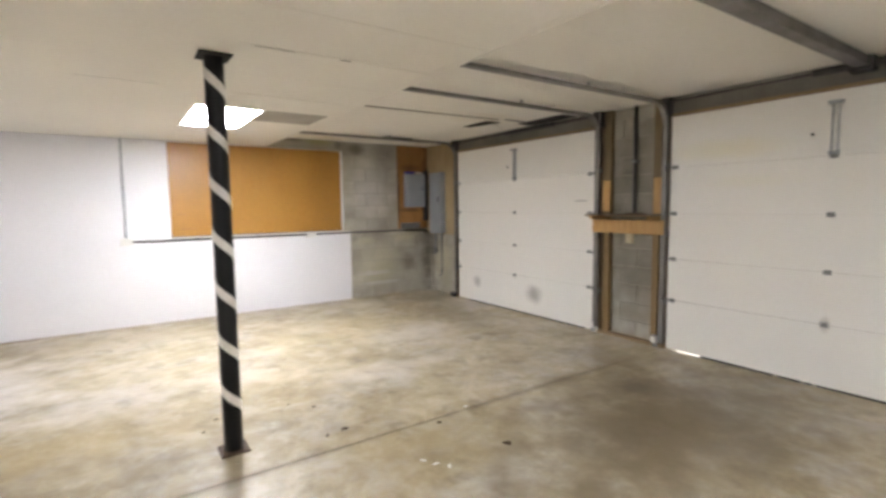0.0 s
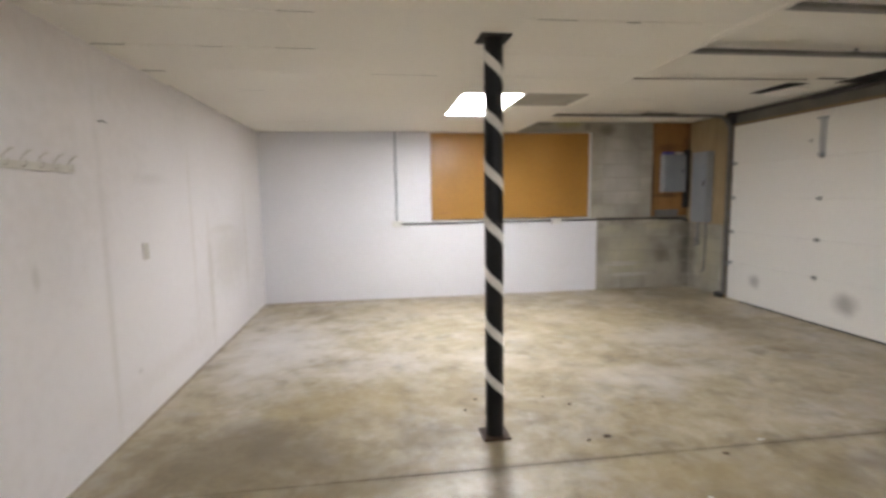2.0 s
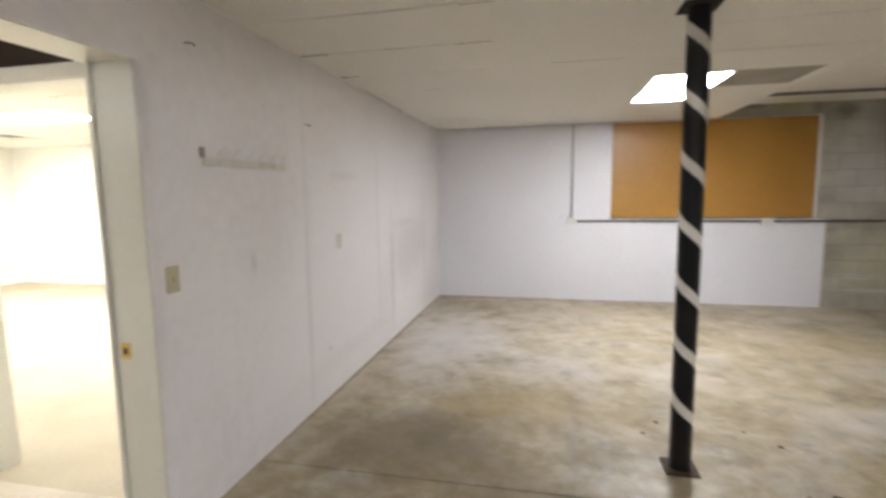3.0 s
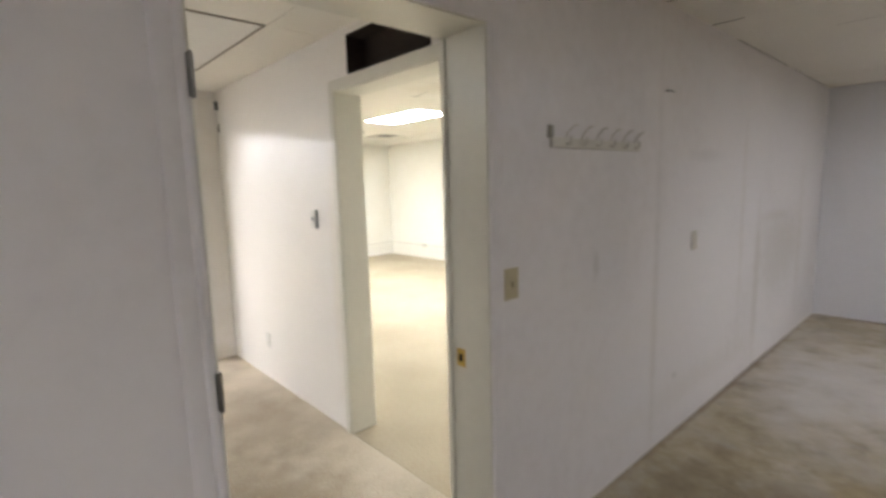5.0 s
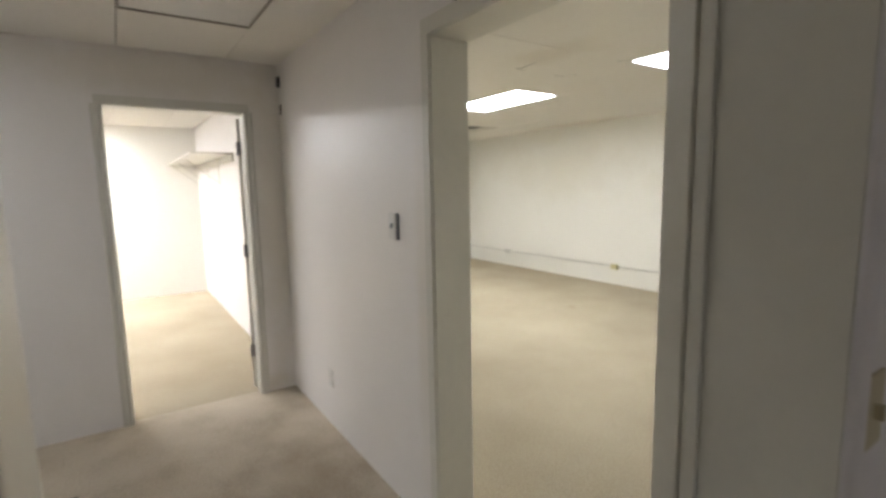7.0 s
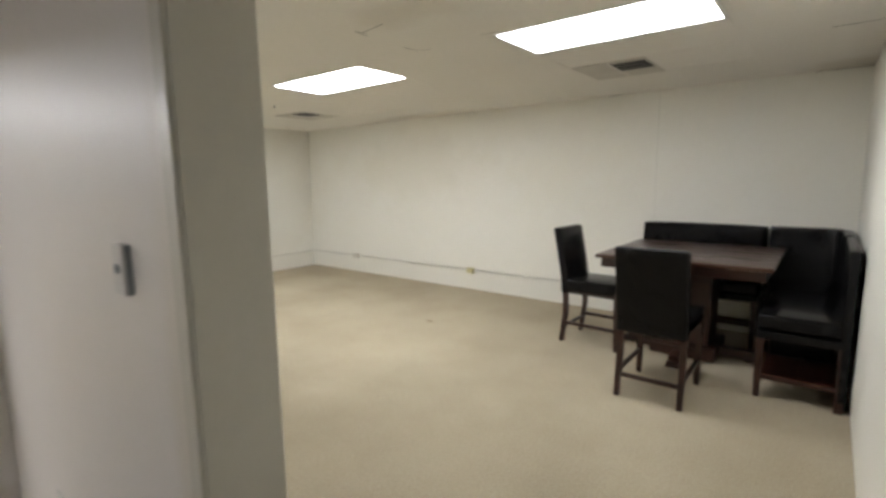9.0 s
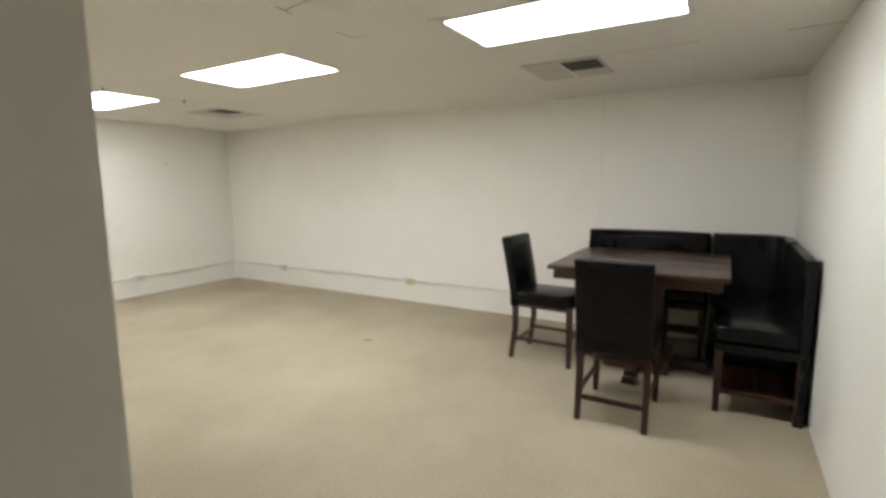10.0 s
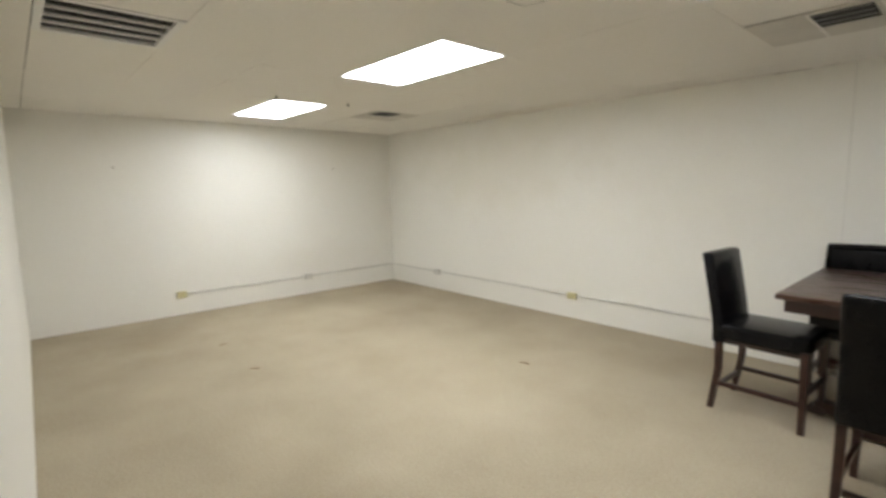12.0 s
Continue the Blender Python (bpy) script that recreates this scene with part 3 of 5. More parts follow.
# ---- ceilings ----
def ceiling(name, x0, x1, y0, y1, z, gx, gy, ox, oy, holes, label, stained=(), gap=0.0024):
    """Boards on a grid through (ox, oy), each a little uneven, with open joints and openings for fixtures."""
    bm = bmesh.new()

    def lines(lo, hi, step, off):
        k = math.ceil((lo - off) / step)
        got = [lo]
        while off + k * step < hi - 0.02:
            if off + k * step > lo + 0.02:
                got.append(off + k * step)
            k += 1
        return got + [hi]
    xs, ys = lines(x0, x1, gx, ox), lines(y0, y1, gy, oy)
    for xa, xb in zip(xs, xs[1:]):
        for ya, yb in zip(ys, ys[1:]):
            cx, cy = (xa + xb) / 2, (ya + yb) / 2
            if any(h[0] < cx < h[1] and h[2] < cy < h[3] for h in holes):
                continue
            first = len(bm.faces)
            g = [gap * random.choice((0.5, 0.7, 1.0, 1.3, 1.8)) * (1 if k % 2 or gap > 0.003 else 0.15) for k in range(4)]
            box(bm, xa + g[0], ya + g[1], z, xb - g[2], yb - g[3], z + 0.015)
            bm.verts.ensure_lookup_table()
            bm.faces.ensure_lookup_table()
            tx, ty, dz = random.uniform(-0.001, 0.001), random.uniform(-0.003, 0.003), random.uniform(0, 0.0016)
            for v in bm.verts[-8:]:
                v.co.z += dz + tx * (1 if v.co.x > cx else -1) + ty * (1 if v.co.y > cy else -1)
            if any(s[0] < cx < s[1] and s[2] < cy < s[3] for s in stained):
                for f in bm.faces[first:]:
                    f.material_index = 1
    return structure(name, bm, [M["tile"], M["tile_stained"]], label)


GL = (2.40, 3.005, 2.355, 3.575)    # garage lamp
SIDE_FILL_LAMP = (-5.62, -4.40, -2.84, -2.23)
HALL_FILL_LAMP = (-2.66, -1.44, -2.78, -2.17)
OFFICE_LAMPS = [(-2.17, -0.95, 2.27, 2.88), (-4.61, -3.39, 2.27, 2.88), (-7.05, -5.83, 2.27, 2.88)]
VENT_A, VENT_B, GRILLE = (-2.17, -1.59, 3.49, 4.10), (-6.44, -5.83, 3.49, 4.10), (-4.606, -4.0, 0.444, 1.047)
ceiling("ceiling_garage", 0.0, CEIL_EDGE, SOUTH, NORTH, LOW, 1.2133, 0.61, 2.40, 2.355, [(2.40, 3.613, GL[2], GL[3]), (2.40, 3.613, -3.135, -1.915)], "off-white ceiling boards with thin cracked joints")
bm = bmesh.new()
box(bm, GL[1] + 0.002, 2.967, LOW, CEIL_EDGE - 0.002, GL[3] - 0.002, LOW + 0.015)
box(bm, GL[1] + 0.002, -3.133, LOW, CEIL_EDGE - 0.002, -1.917, LOW + 0.015)
structure("ceiling_infill", bm, M["tile"], "cut ceiling boards beside the garage light")
structure("ceiling_stained_board", slab(GL[1] + 0.002, GL[2] + 0.002, LOW + 0.004, CEIL_EDGE - 0.06, 2.963, LOW + 0.018), M["tile_stained"], "grey stained ceiling board beside the light")
structure("ceiling_fascia", slab(CEIL_EDGE - 0.002, SOUTH, LOW - 0.004, CEIL_EDGE + 0.012, NORTH, HIGH + 0.02), M["tile"], "narrow white edge board where the ceiling steps up")
ceiling("ceiling_over_doors", CEIL_EDGE + 0.012, EAST + 0.11, SOUTH, NORTH, HIGH, 2.9, 1.22, 3.712, 2.12, [], "raised ceiling boards above the garage doors", gap=0.003)
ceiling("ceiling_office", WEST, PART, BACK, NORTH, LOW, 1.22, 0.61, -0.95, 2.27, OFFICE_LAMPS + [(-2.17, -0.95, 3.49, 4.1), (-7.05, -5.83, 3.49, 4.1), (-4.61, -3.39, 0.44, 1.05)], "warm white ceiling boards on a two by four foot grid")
bm = bmesh.new()
for x0, x1, y0, y1 in ((-1.59, -0.95, 3.49, 4.10), (-7.05, -6.44, 3.49, 4.10), (-4.0, -3.39, 0.44, 1.05)):
    box(bm, x0 + 0.002, y0 + 0.002, LOW + 0.001, x1 - 0.002, y1 - 0.002, LOW + 0.016)
structure("ceiling_office_infill", bm, M["tile"], "cut ceiling boards beside the vents")
ceiling("ceiling_hall", HALL_END, PART, HALL_SIDE, 0.0, HALL_TOP, 1.22, 0.61, -2.66, -0.34, [(-2.66, -1.44, -0.95, -0.34), HALL_FILL_LAMP], "white hall ceiling boards with open joints", gap=0.004)
ceiling("ceiling_side_room", WEST, HALL_END - 0.12, SOUTH, 0.0, LOW, 1.22, 0.61, -4.4, -0.4, [(-8.0, -6.84, -2.84, -1.62), SIDE_FILL_LAMP], "white ceiling boards of the side room")


def trim_strip(name, boxes, material, label):
    bm = bmesh.new()
    for b in boxes:
        box(bm, *b, 0.003)
    return structure(name, bm, material, label)


# ---- doorways: linings, stops and casings ----
def moulding(x, sg, inner, outer, z1, lift):
    """An upright casing: a round bead beside the opening, a groove, then a slope to the wall."""
    w = outer - inner
    prof = [(0.0, 0.0), (0.0, 0.55), (0.04, 0.9), (0.11, 1.25), (0.19, 1.4), (0.27, 1.25), (0.33, 0.95), (0.36, 0.62), (0.42, 0.72), (0.62, 1.0), (0.86, 1.1), (0.95, 0.95), (1.0, 0.6), (1.0, 0.0)]
    bm = bmesh.new()
    rows = [[bm.verts.new((x + sg * lift * h, inner + w * u, z)) for u, h in prof] for z in (0.0, z1)]
    n = len(prof)
    for k in range(n):
        bm.faces.new((rows[0][k], rows[0][(k + 1) % n], rows[1][(k + 1) % n], rows[1][k]))
    bm.faces.new(rows[0][::-1])
    bm.faces.new(rows[1])
    bmesh.ops.recalc_face_normals(bm, faces=bm.faces)
    return bm


def doorway_y(name, x0, x1, y0, y1, top, label, casing=0.075, sides=(1, 1), lift=0.011, paint=None):
    """A lined opening through a wall that runs along y."""
    root = thing(name, ((x0 + x1) / 2, (y0 + y1) / 2, 0), label, "doorway")
    root["kind"] = "structure"
    ox, oy = (x0 + x1) / 2, (y0 + y1) / 2
    a, b, c, d = x0 - ox, x1 - ox, y0 - oy, y1 - oy
    part("jamb", slab(a - 0.003, c - 0.02, 0, b + 0.003, c, top + 0.02, 0.002), M["trim"], root)
    part("jamb", slab(a - 0.003, d, 0, b + 0.003, d + 0.02, top + 0.02, 0.002), M["trim"], root)
    part("head_jamb", slab(a - 0.003, c, top, b + 0.003, d, top + 0.02), M["trim"], root)
    for s, x in ((0, a), (1, b)):
        if sides[s]:
            sg = -1 if s == 0 else 1
            for inner, outer in ((c - 0.006, c - casing), (d + 0.006, d + casing)):
                part("casing", moulding(x, sg, inner, outer, top + 0.006, lift), (paint or M["trim"]) if s else M["trim"], root, "", True)
            part("head_casing", slab(min(x, x + sg * lift), c - casing + 0.02, top + 0.006, max(x, x + sg * lift), d + casing - 0.02, top + casing, 0.003), (paint or M["trim"]) if s else M["trim"], root)
    return root


entry = doorway_y("door_1", PART, 0.0, ENTRY[0], ENTRY[1], ENTRY[2], "white lined doorway between garage and hall", sides=(0, 1), paint=M["garage_wall"])
cy = (ENTRY[0] + ENTRY[1]) / 2
part("door_stop", slab(-0.108, ENTRY[1] - cy - 0.012, 0, -0.084, ENTRY[1] - cy - 0.0005, ENTRY[2] - 0.001, 0.005), M["trim"], entry)
part("door_stop", slab(-0.108, ENTRY[0] - cy + 0.0005, 0, -0.084, ENTRY[0] - cy + 0.012, ENTRY[2] - 0.001, 0.005), M["trim"], entry)
part("strike_plate", slab(-0.062, ENTRY[1] - cy - 0.003, 0.83, -0.018, ENTRY[1] - cy + 0.001, 0.90, 0.001), M["brass"], entry, "worn brass strike plate")
part("latch_hole", slab(-0.05, ENTRY[1] - cy - 0.0045, 0.85, -0.03, ENTRY[1] - cy - 0.002, 0.88), M["slot"], entry, "dark latch hole")
for z in (1.77, 1.07, 0.33):
    m = slab(0.108, ENTRY[0] - cy - 0.012, z - 0.045, 0.122, ENTRY[0] - cy + 0.003, z + 0.045, 0.001)
    tube(m, [(0.124, ENTRY[0] - cy - 0.004, z - 0.048), (0.124, ENTRY[0] - cy - 0.004, z + 0.048)], 0.0045, 8)
    part("hinge", m, M["track"], entry, "worn steel butt hinge")
side = doorway_y("door_3", HALL_END - 0.12, HALL_END, SIDE[0], SIDE[1], SIDE[2], "white lined doorway at the end of the hall", sides=(0, 1), casing=0.06)

# office doorway, in a wall along x
office = thing("door_2", ((OFFICE[0] + OFFICE[1]) / 2, BACK / 2, 0), "wide cased doorway without a door into the office", "doorway")
office["kind"] = "structure"
hw, hd = (OFFICE[1] - OFFICE[0]) / 2, BACK / 2
part("jamb", slab(-hw - 0.02, -hd - 0.003, 0, -hw, hd + 0.003, OFFICE[2] + 0.02, 0.002), M["trim"], office)
part("jamb", slab(hw, -hd - 0.003, 0, hw + 0.02, hd + 0.003, OFFICE[2] + 0.02, 0.002), M["trim"], office)
part("head_jamb", slab(-hw, -hd - 0.003, OFFICE[2], hw, hd + 0.003, OFFICE[2] + 0.02), M["trim"], office)
part("casing", slab(-hw - 0.055, -hd - 0.013, 0, -hw - 0.006, -hd, OFFICE[2] + 0.006, 0.003), M["trim"], office)
m = slab(hw - 0.005, -hd - 0.075, 0, hw + 0.052, -hd - 0.003, OFFICE[2] + 0.006, 0.004)
part("casing", m, M["trim"], office, "deep built-up casing")
part("casing_bead", slab(hw + 0.0525, -hd - 0.062, 0, hw + 0.085, -hd, OFFICE[2] + 0.006, 0.004), M["trim"], office)
part("casing_band", slab(hw + 0.0855, -hd - 0.082, 0, hw + 0.142, -hd, OFFICE[2] + 0.006, 0.004), M["trim"], office)
part("head_casing", slab(-hw - 0.055, -hd - 0.013, OFFICE[2] + 0.006, hw + 0.075, -hd, OFFICE[2] + 0.068, 0.003), M["trim"], office)

# dark transfer opening over the office doorway
niche = thing("transfer_vent", ((N0 + N1) / 2, BACK / 2, NZ0), "dark open transfer vent above the office doorway", "vent")
w = (N1 - N0) / 2
m = bmesh.new()
box(m, -w, 0.02, 0, w, 0.04, NZ1 - NZ0)
part("backing", m, M["niche"], niche)
m = bmesh.new()
box(m, -w, -0.095, 0, -w + 0.006, 0.02, NZ1 - NZ0)
box(m, w - 0.006, -0.095, 0, w, 0.02, NZ1 - NZ0)
box(m, -w + 0.006, -0.095, 0, w - 0.006, 0.02, 0.006)
box(m, -w + 0.006, -0.095, NZ1 - NZ0 - 0.006, w - 0.006, 0.02, NZ1 - NZ0)
part("sleeve", m, M["niche"], niche)


# ---- doors ----
def flush_door(name, at, turn, width, height, label):
    root = thing(name, at, label, "door", turn=turn)
    leaf = part("leaf", slab(0, -0.018, 0.012, width, 0.018, height, 0.002), M["trim"], root)
    for z in (0.30, 1.06, 1.80):
        m = slab(-0.004, -0.019, z - 0.045, 0.0005, 0.016, z + 0.045)
        tube(m, [(-0.006, 0.02, z - 0.047), (-0.006, 0.02, z + 0.047)], 0.0065, 8)
        part("hinge", m, M["galv"], root, "grey steel hinge")
    for s in (-1, 1):
        m = bmesh.new()
        tube(m, [(width - 0.06, s * 0.018, 0.865), (width - 0.06, s * 0.022, 0.865)], 0.032, 16)
        tube(m, [(width - 0.06, s * 0.022, 0.865), (width - 0.06, s * 0.05, 0.865)], 0.011, 10)
        tube(m, [(width - 0.06, s * 0.047, 0.865), (width - 0.06, s * 0.052, 0.865), (width - 0.06, s * 0.066, 0.865), (width - 0.06, s * 0.072, 0.865)], 0.025, 14)
        part("knob", m, M["darksteel"], leaf, "dark metal door knob", True)
    return root


flush_door("hall_door", (PART + 0.0, ENTRY[0] + 0.017, 0), 187, 0.80, 2.02, "off-white flush door standing open against the hall")
flush_door("side_room_door", (HALL_END - 0.128, SIDE[1] - 0.002, 0), 163, 0.79, 2.01, "off-white flush door standing open into the bright room")


# ---- garage doors ----
def garage_door(name, y0, y1, label, open_end, worn=()):
    yc = (y0 + y1) / 2
    root = thing(name, (EAST, yc, 0.02), label, "garage door", "sectional garage doors")
    half = (y1 - y0) / 2
    panels = []
    cuts = [0.0, 0.505, 0.93, 1.39, 1.85, DTOP - 0.02]
    for z0, z1 in zip(cuts, cuts[1:]):
        m = slab(0, -half, z0 + 0.001, 0.045, half, z1 - 0.001, 0.003)
        panels.append(part("panel", m, M["gdoor"], root))
    part("backing_sheet", slab(0.046, -half, 0.0, 0.052, half, DTOP - 0.02), M["gdoor"], root)
    for y in (-half - 0.03, half):
        part("stop_strip", slab(0.03, y - 0.012, 0.30 if y < 0 else 0.03, 0.11, y + 0.042, DTOP, 0.003), M["dark_lumber"], root)
    ends = [-half + 0.13] + [v for c in worn for v in (c - 0.014, c + 0.014)] + [half - open_end]
    for ya, yb in zip(ends[::2], ends[1::2]):
        part("bottom_seal", slab(0.005, ya, -0.02, 0.04, yb, 0.002), M["seal"], root, "black rubber bottom seal")
    for panel, z in zip(panels, cuts[1:-1]):
        for y, wd in ((0, 0.027), (half - 0.05, 0.03), (-half + 0.05, 0.03)):
            m = slab(-0.006, y - wd, z - 0.02, 0, y + wd, z + 0.02, 0.002)
            tube(m, [(-0.012, y - wd * 0.9, z), (-0.012, y + wd * 0.9, z)], 0.008, 8)
            part("hinge", m, M["galv"], panel, "galvanised panel hinge")
        for s in (-1, 1):
            m = bmesh.new()
            tube(m, [(-0.028, s * (half - 0.03), z), (-0.028, s * (half + 0.045), z)], 0.006, 8)
            tube(m, [(-0.028, s * (half + 0.03), z), (-0.028, s * (half + 0.052), z)], 0.022, 12)
            part("roller", m, M["galv"], panel)
    m = bmesh.new()
    for s in (-1, 1):
        box(m, -0.02, s * 0.02 - 0.003, 1.87, 0, s * 0.02 + 0.003, 2.27)
    box(m, -0.03, -0.035, 1.86, 0, 0.035, 1.885)
    box(m, -0.05, -0.045, 2.245, 0, 0.045, 2.27)
    part("opener_bracket", m, M["boxgrey"], root, "grey steel operator bracket")
    m = bmesh.new()
    tube(m, [(-0.012, 0.15, 2.03), (0, 0.15, 2.03)], 0.012, 10)
    part("lock_bolt", m, M["darksteel"], root)
    part("lock_slot", slab(-0.004, -half + 0.10, 1.53, 0.0, -half + 0.28, 1.54, 0.001), M["galv"], root, "thin grey lock slot")
    part("side_seal", slab(0.02, -half - 0.014, 0.04, 0.03, -half + 0.0, 0.85, 0.002), M["white_plastic"], root, "pale vinyl side seal")
    return root


garage_door("garage_door", *D1, "cream white sectional garage door with two sooty smudges", 0.26)
garage_door("garage_door", *D2, "cream white sectional garage door, closed", 0.36, (0.049, 0.136, 0.337))

def track(name, y, x_end, label, z=2.50, wide=0.055):
    """A galvanised roller track: upright beside the door, a bend, then level under the ceiling."""
    root = thing(name, (EAST - 0.03, y, 0), label, "door track", "garage door tracks")
    r = 0.20
    pts = [(0, 0.06), (0, z - r)] + [(-r + r * math.cos(a), z - r + r * math.sin(a)) for a in [math.pi / 2 * k / 8 for k in range(1, 9)]] + [(x_end - EAST + 0.03, z)]
    m = bmesh.new()
    prof = [(-wide / 2, 0.0), (wide / 2, 0.0), (wide / 2, 0.028), (-wide / 2, 0.028)]
    rings = []
    for i, (px, pz) in enumerate(pts):
        a, b = pts[max(i - 1, 0)], pts[min(i + 1, len(pts) - 1)]
        t = Vector((b[0] - a[0], b[1] - a[1])).normalized()
        n = Vector((t.y, -t.x))
        rings.append([m.verts.new((px + n.x * d, o, pz + n.y * d)) for o, d in prof])
    for a, b in zip(rings, rings[1:]):
        for k in range(4):
            m.faces.new((a[k], b[k], b[(k + 1) % 4], a[(k + 1) % 4]))
    m.faces.new(rings[0])
    m.faces.new(rings[-1][::-1])
    part("rail", m, M["track"], root)
    for z0 in (0.5, 1.2, 1.9):
        part("wall_bracket", slab(0.0, -0.03, z0 - 0.03, 0.108, -0.025, z0 + 0.03), M["galv"], root)
    part("hanger", slab(-1.2, -0.004, z, -1.17, 0.004, HIGH), M["galv"], root)
    part("bearing_plate", slab(-0.02, -0.05, DTOP + 0.02, 0.1, 0.05, HIGH - 0.002, 0.004), M["darksteel"], root, "dark bearing plate")
    return root


for y in (D1[0] - 0.06, D1[1] + 0.05, D2[1] + 0.05, D2[0] - 0.05):
    track("door_track", y, CEIL_EDGE + 0.05, "galvanised roller track bending under the ceiling")


def header(name, y0, y1):
    root = thing(name, (EAST, (y0 + y1) / 2, DTOP), "grey block lintel with a timber strip over a garage door", "lintel", "door lintels")
    h = (y1 - y0) / 2
    part("timber", slab(0.0, -h, 0.0, 0.08, h, 0.035, 0.003), M["old_lumber"], root)
    part("lintel", slab(0.02, -h, 0.037, 0.09, h, HIGH - DTOP - 0.002, 0.003), M["lintel"], root)
    part("torsion_bar", tube(bmesh.new(), [(-0.03, -h, 0.15), (-0.03, h, 0.15)], 0.012, 10), M["darksteel"], root)
    m = tube(bmesh.new(), [(-0.03, -h * 0.55, 0.15), (-0.03, h * 0.12, 0.15)], 0.027, 12)
    part("spring", m, M["darksteel"], root, "dark torsion spring", True)
    return root


header("door_lintel", *D1)
header("door_lintel", *D2)

# operator rail over the second door
op = thing("operator_rail", (EAST - 0.6, -1.07, 2.49), "dark steel operator rail hung below the ceiling", "rail")
part("rail", slab(-2.2, -0.045, 0, 0.52, 0.045, 0.07, 0.006), M["track"], op)
part("hanger", slab(-1.5, -0.03, 0.07, -1.46, 0.03, HIGH - 2.492), M["darksteel"], op)
part("bracket", slab(0.48, -0.07, -0.03, 0.60, 0.07, 0.072, 0.004), M["darksteel"], op)

# pier between the doors: jamb timbers, shelf, pipe, outlet
pier = thing("pier_timber", (EAST, 0.90, 0), "yellow pine jamb timbers nailed to the block pier", "timber frame")
for y0, y1 in ((-0.345, -0.275), (0.265, 0.35)):
    part("stud", slab(0.02, y0, 0, 0.083, y1, 1.385, 0.004), M["beam_wood"], pier)
    part("upper_stud", slab(0.025, y0 - 0.01, 1.387, 0.083, y1 + 0.01, HIGH - 0.004, 0.004), M["brown_lumber"], pier, "darker upper stud")
    part("edge_strip", slab(0.03, y1 + 0.012 if y0 > 0 else y0 - 0.062, 0, 0.083, y1 + 0.062 if y0 > 0 else y0 - 0.012, HIGH - 0.004, 0.003), M["dark_lumber"], pier, "dark brown edge strip")
part("pale_cleat", slab(0.004, -0.375, 1.41, 0.022, -0.285, 1.78, 0.002), M["lumber"], pier, "pale yellow pine cleat")
part("pale_cleat", slab(0.004, 0.25, 1.43, 0.02, 0.35, 1.78, 0.002), M["lumber"], pier, "pale yellow pine cleat")
shelf = thing("pier_shelf", (EAST, 0.93, 1.19), "rough yellow pine shelf on a heavy ledger board", "shelf")
part("ledger", slab(-0.045, -0.46, 0.0, 0.0, 0.42, 0.15, 0.004), M["lumber"], shelf)
part("shelf_board", slab(-0.27, -0.44, 0.19, 0.08, 0.06, 0.204, 0.003), M["old_lumber"], shelf)
m = slab(-0.25, 0.062, 0.192, 0.08, 0.37, 0.209, 0.003)
part("shelf_board", m, M["old_lumber"], shelf)
part("support", slab(-0.20, -0.42, 0.16, 0.02, -0.38, 0.189), M["lumber"], shelf)
part("support", slab(-0.20, 0.30, 0.16, 0.02, 0.34, 0.189), M["lumber"], shelf)
scrap = thing("board_scrap", (EAST - 0.11, 0.80, 1.3945), "dark splintered board scrap lying on the shelf", "board scrap", turn=8)
m = slab(-0.10, -0.15, 0, 0.07, 0.12, 0.010, 0.003)
box(m, -0.05, -0.11, 0.010, 0.05, 0.03, 0.026, 0.003)
part("scrap", m, M["dark_lumber"], scrap)
pipe = thing("pier_pipe", (WF - 0.03, 0.87, 1.41), "dark steel pipe rising from shelf to ceiling", "pipe")
part("pipe", tube(bmesh.new(), [(0, 0, 0), (0, 0, HIGH - 1.41)], 0.02, 12), M["darksteel"], pipe, "", True)
part("strap", slab(-0.022, -0.04, 0.55, 0.028, 0.04, 0.575, 0.002), M["galv"], pipe)
ob = thing("pier_outlet", (WF - 0.004, 0.92, 1.08), "small pale outlet box on the block pier", "outlet")
part("box", slab(-0.05, -0.035, 0, 0.0, 0.035, 0.11, 0.004), M["beige"], ob)
part("sill_plate", slab(0.0, -0.44, 0, 0.083, 0.40, 0.03, 0.003), M["old_lumber"], thing("pier_sill", (EAST, 0.90, 0), "brown timber plate at the foot of the pier", "timber"))

for y, s in ((0.545, -1), (1.345, 1)):
    se = thing("door_sensor", (EAST - 0.01, y, 0), "small pale safety sensor on a bracket by the floor", "sensor", "door sensors")
    part("bracket", slab(-0.004, -0.03, 0, 0.0, 0.03, 0.13, 0.001), M["galv"], se)
    part("body", slab(-0.045, -0.028, 0.055, -0.005, 0.028, 0.125, 0.006), M["white_plastic"], se)
    part("lens", tube(bmesh.new(), [(-0.025, s * -0.028, 0.095), (-0.025, s * -0.032, 0.095)], 0.012, 10), M["slot"], se)

# ceiling gaps over the doors
for x, y, a, b in ((5.80, 2.66, 0.22, 0.50), (5.46, 4.28, 0.50, 0.13), (6.30, 2.0, 0.26, 0.76), (3.945, 2.58, 0.016, 0.56), (5.98, 2.22, 0.30, 0.05)):
    g = thing("ceiling_gap", (x, y, HIGH - 0.006), "dark broken gap in the ceiling boards", "ceiling gap", "ceiling gaps")
    part("opening", slab(-a / 2, -b / 2, 0, a / 2, b / 2, 0.004), M["slot"], g)
ab = thing("angle_strip", (4.87, 2.30, HIGH - 0.012), "grey-brown steel angle strip under the ceiling boards", "steel strip", turn=-2.5)
part("flange", slab(-0.87, -0.016, 0.006, 0.87, 0.016, 0.010, 0.001), M["dusty_strip"], ab)
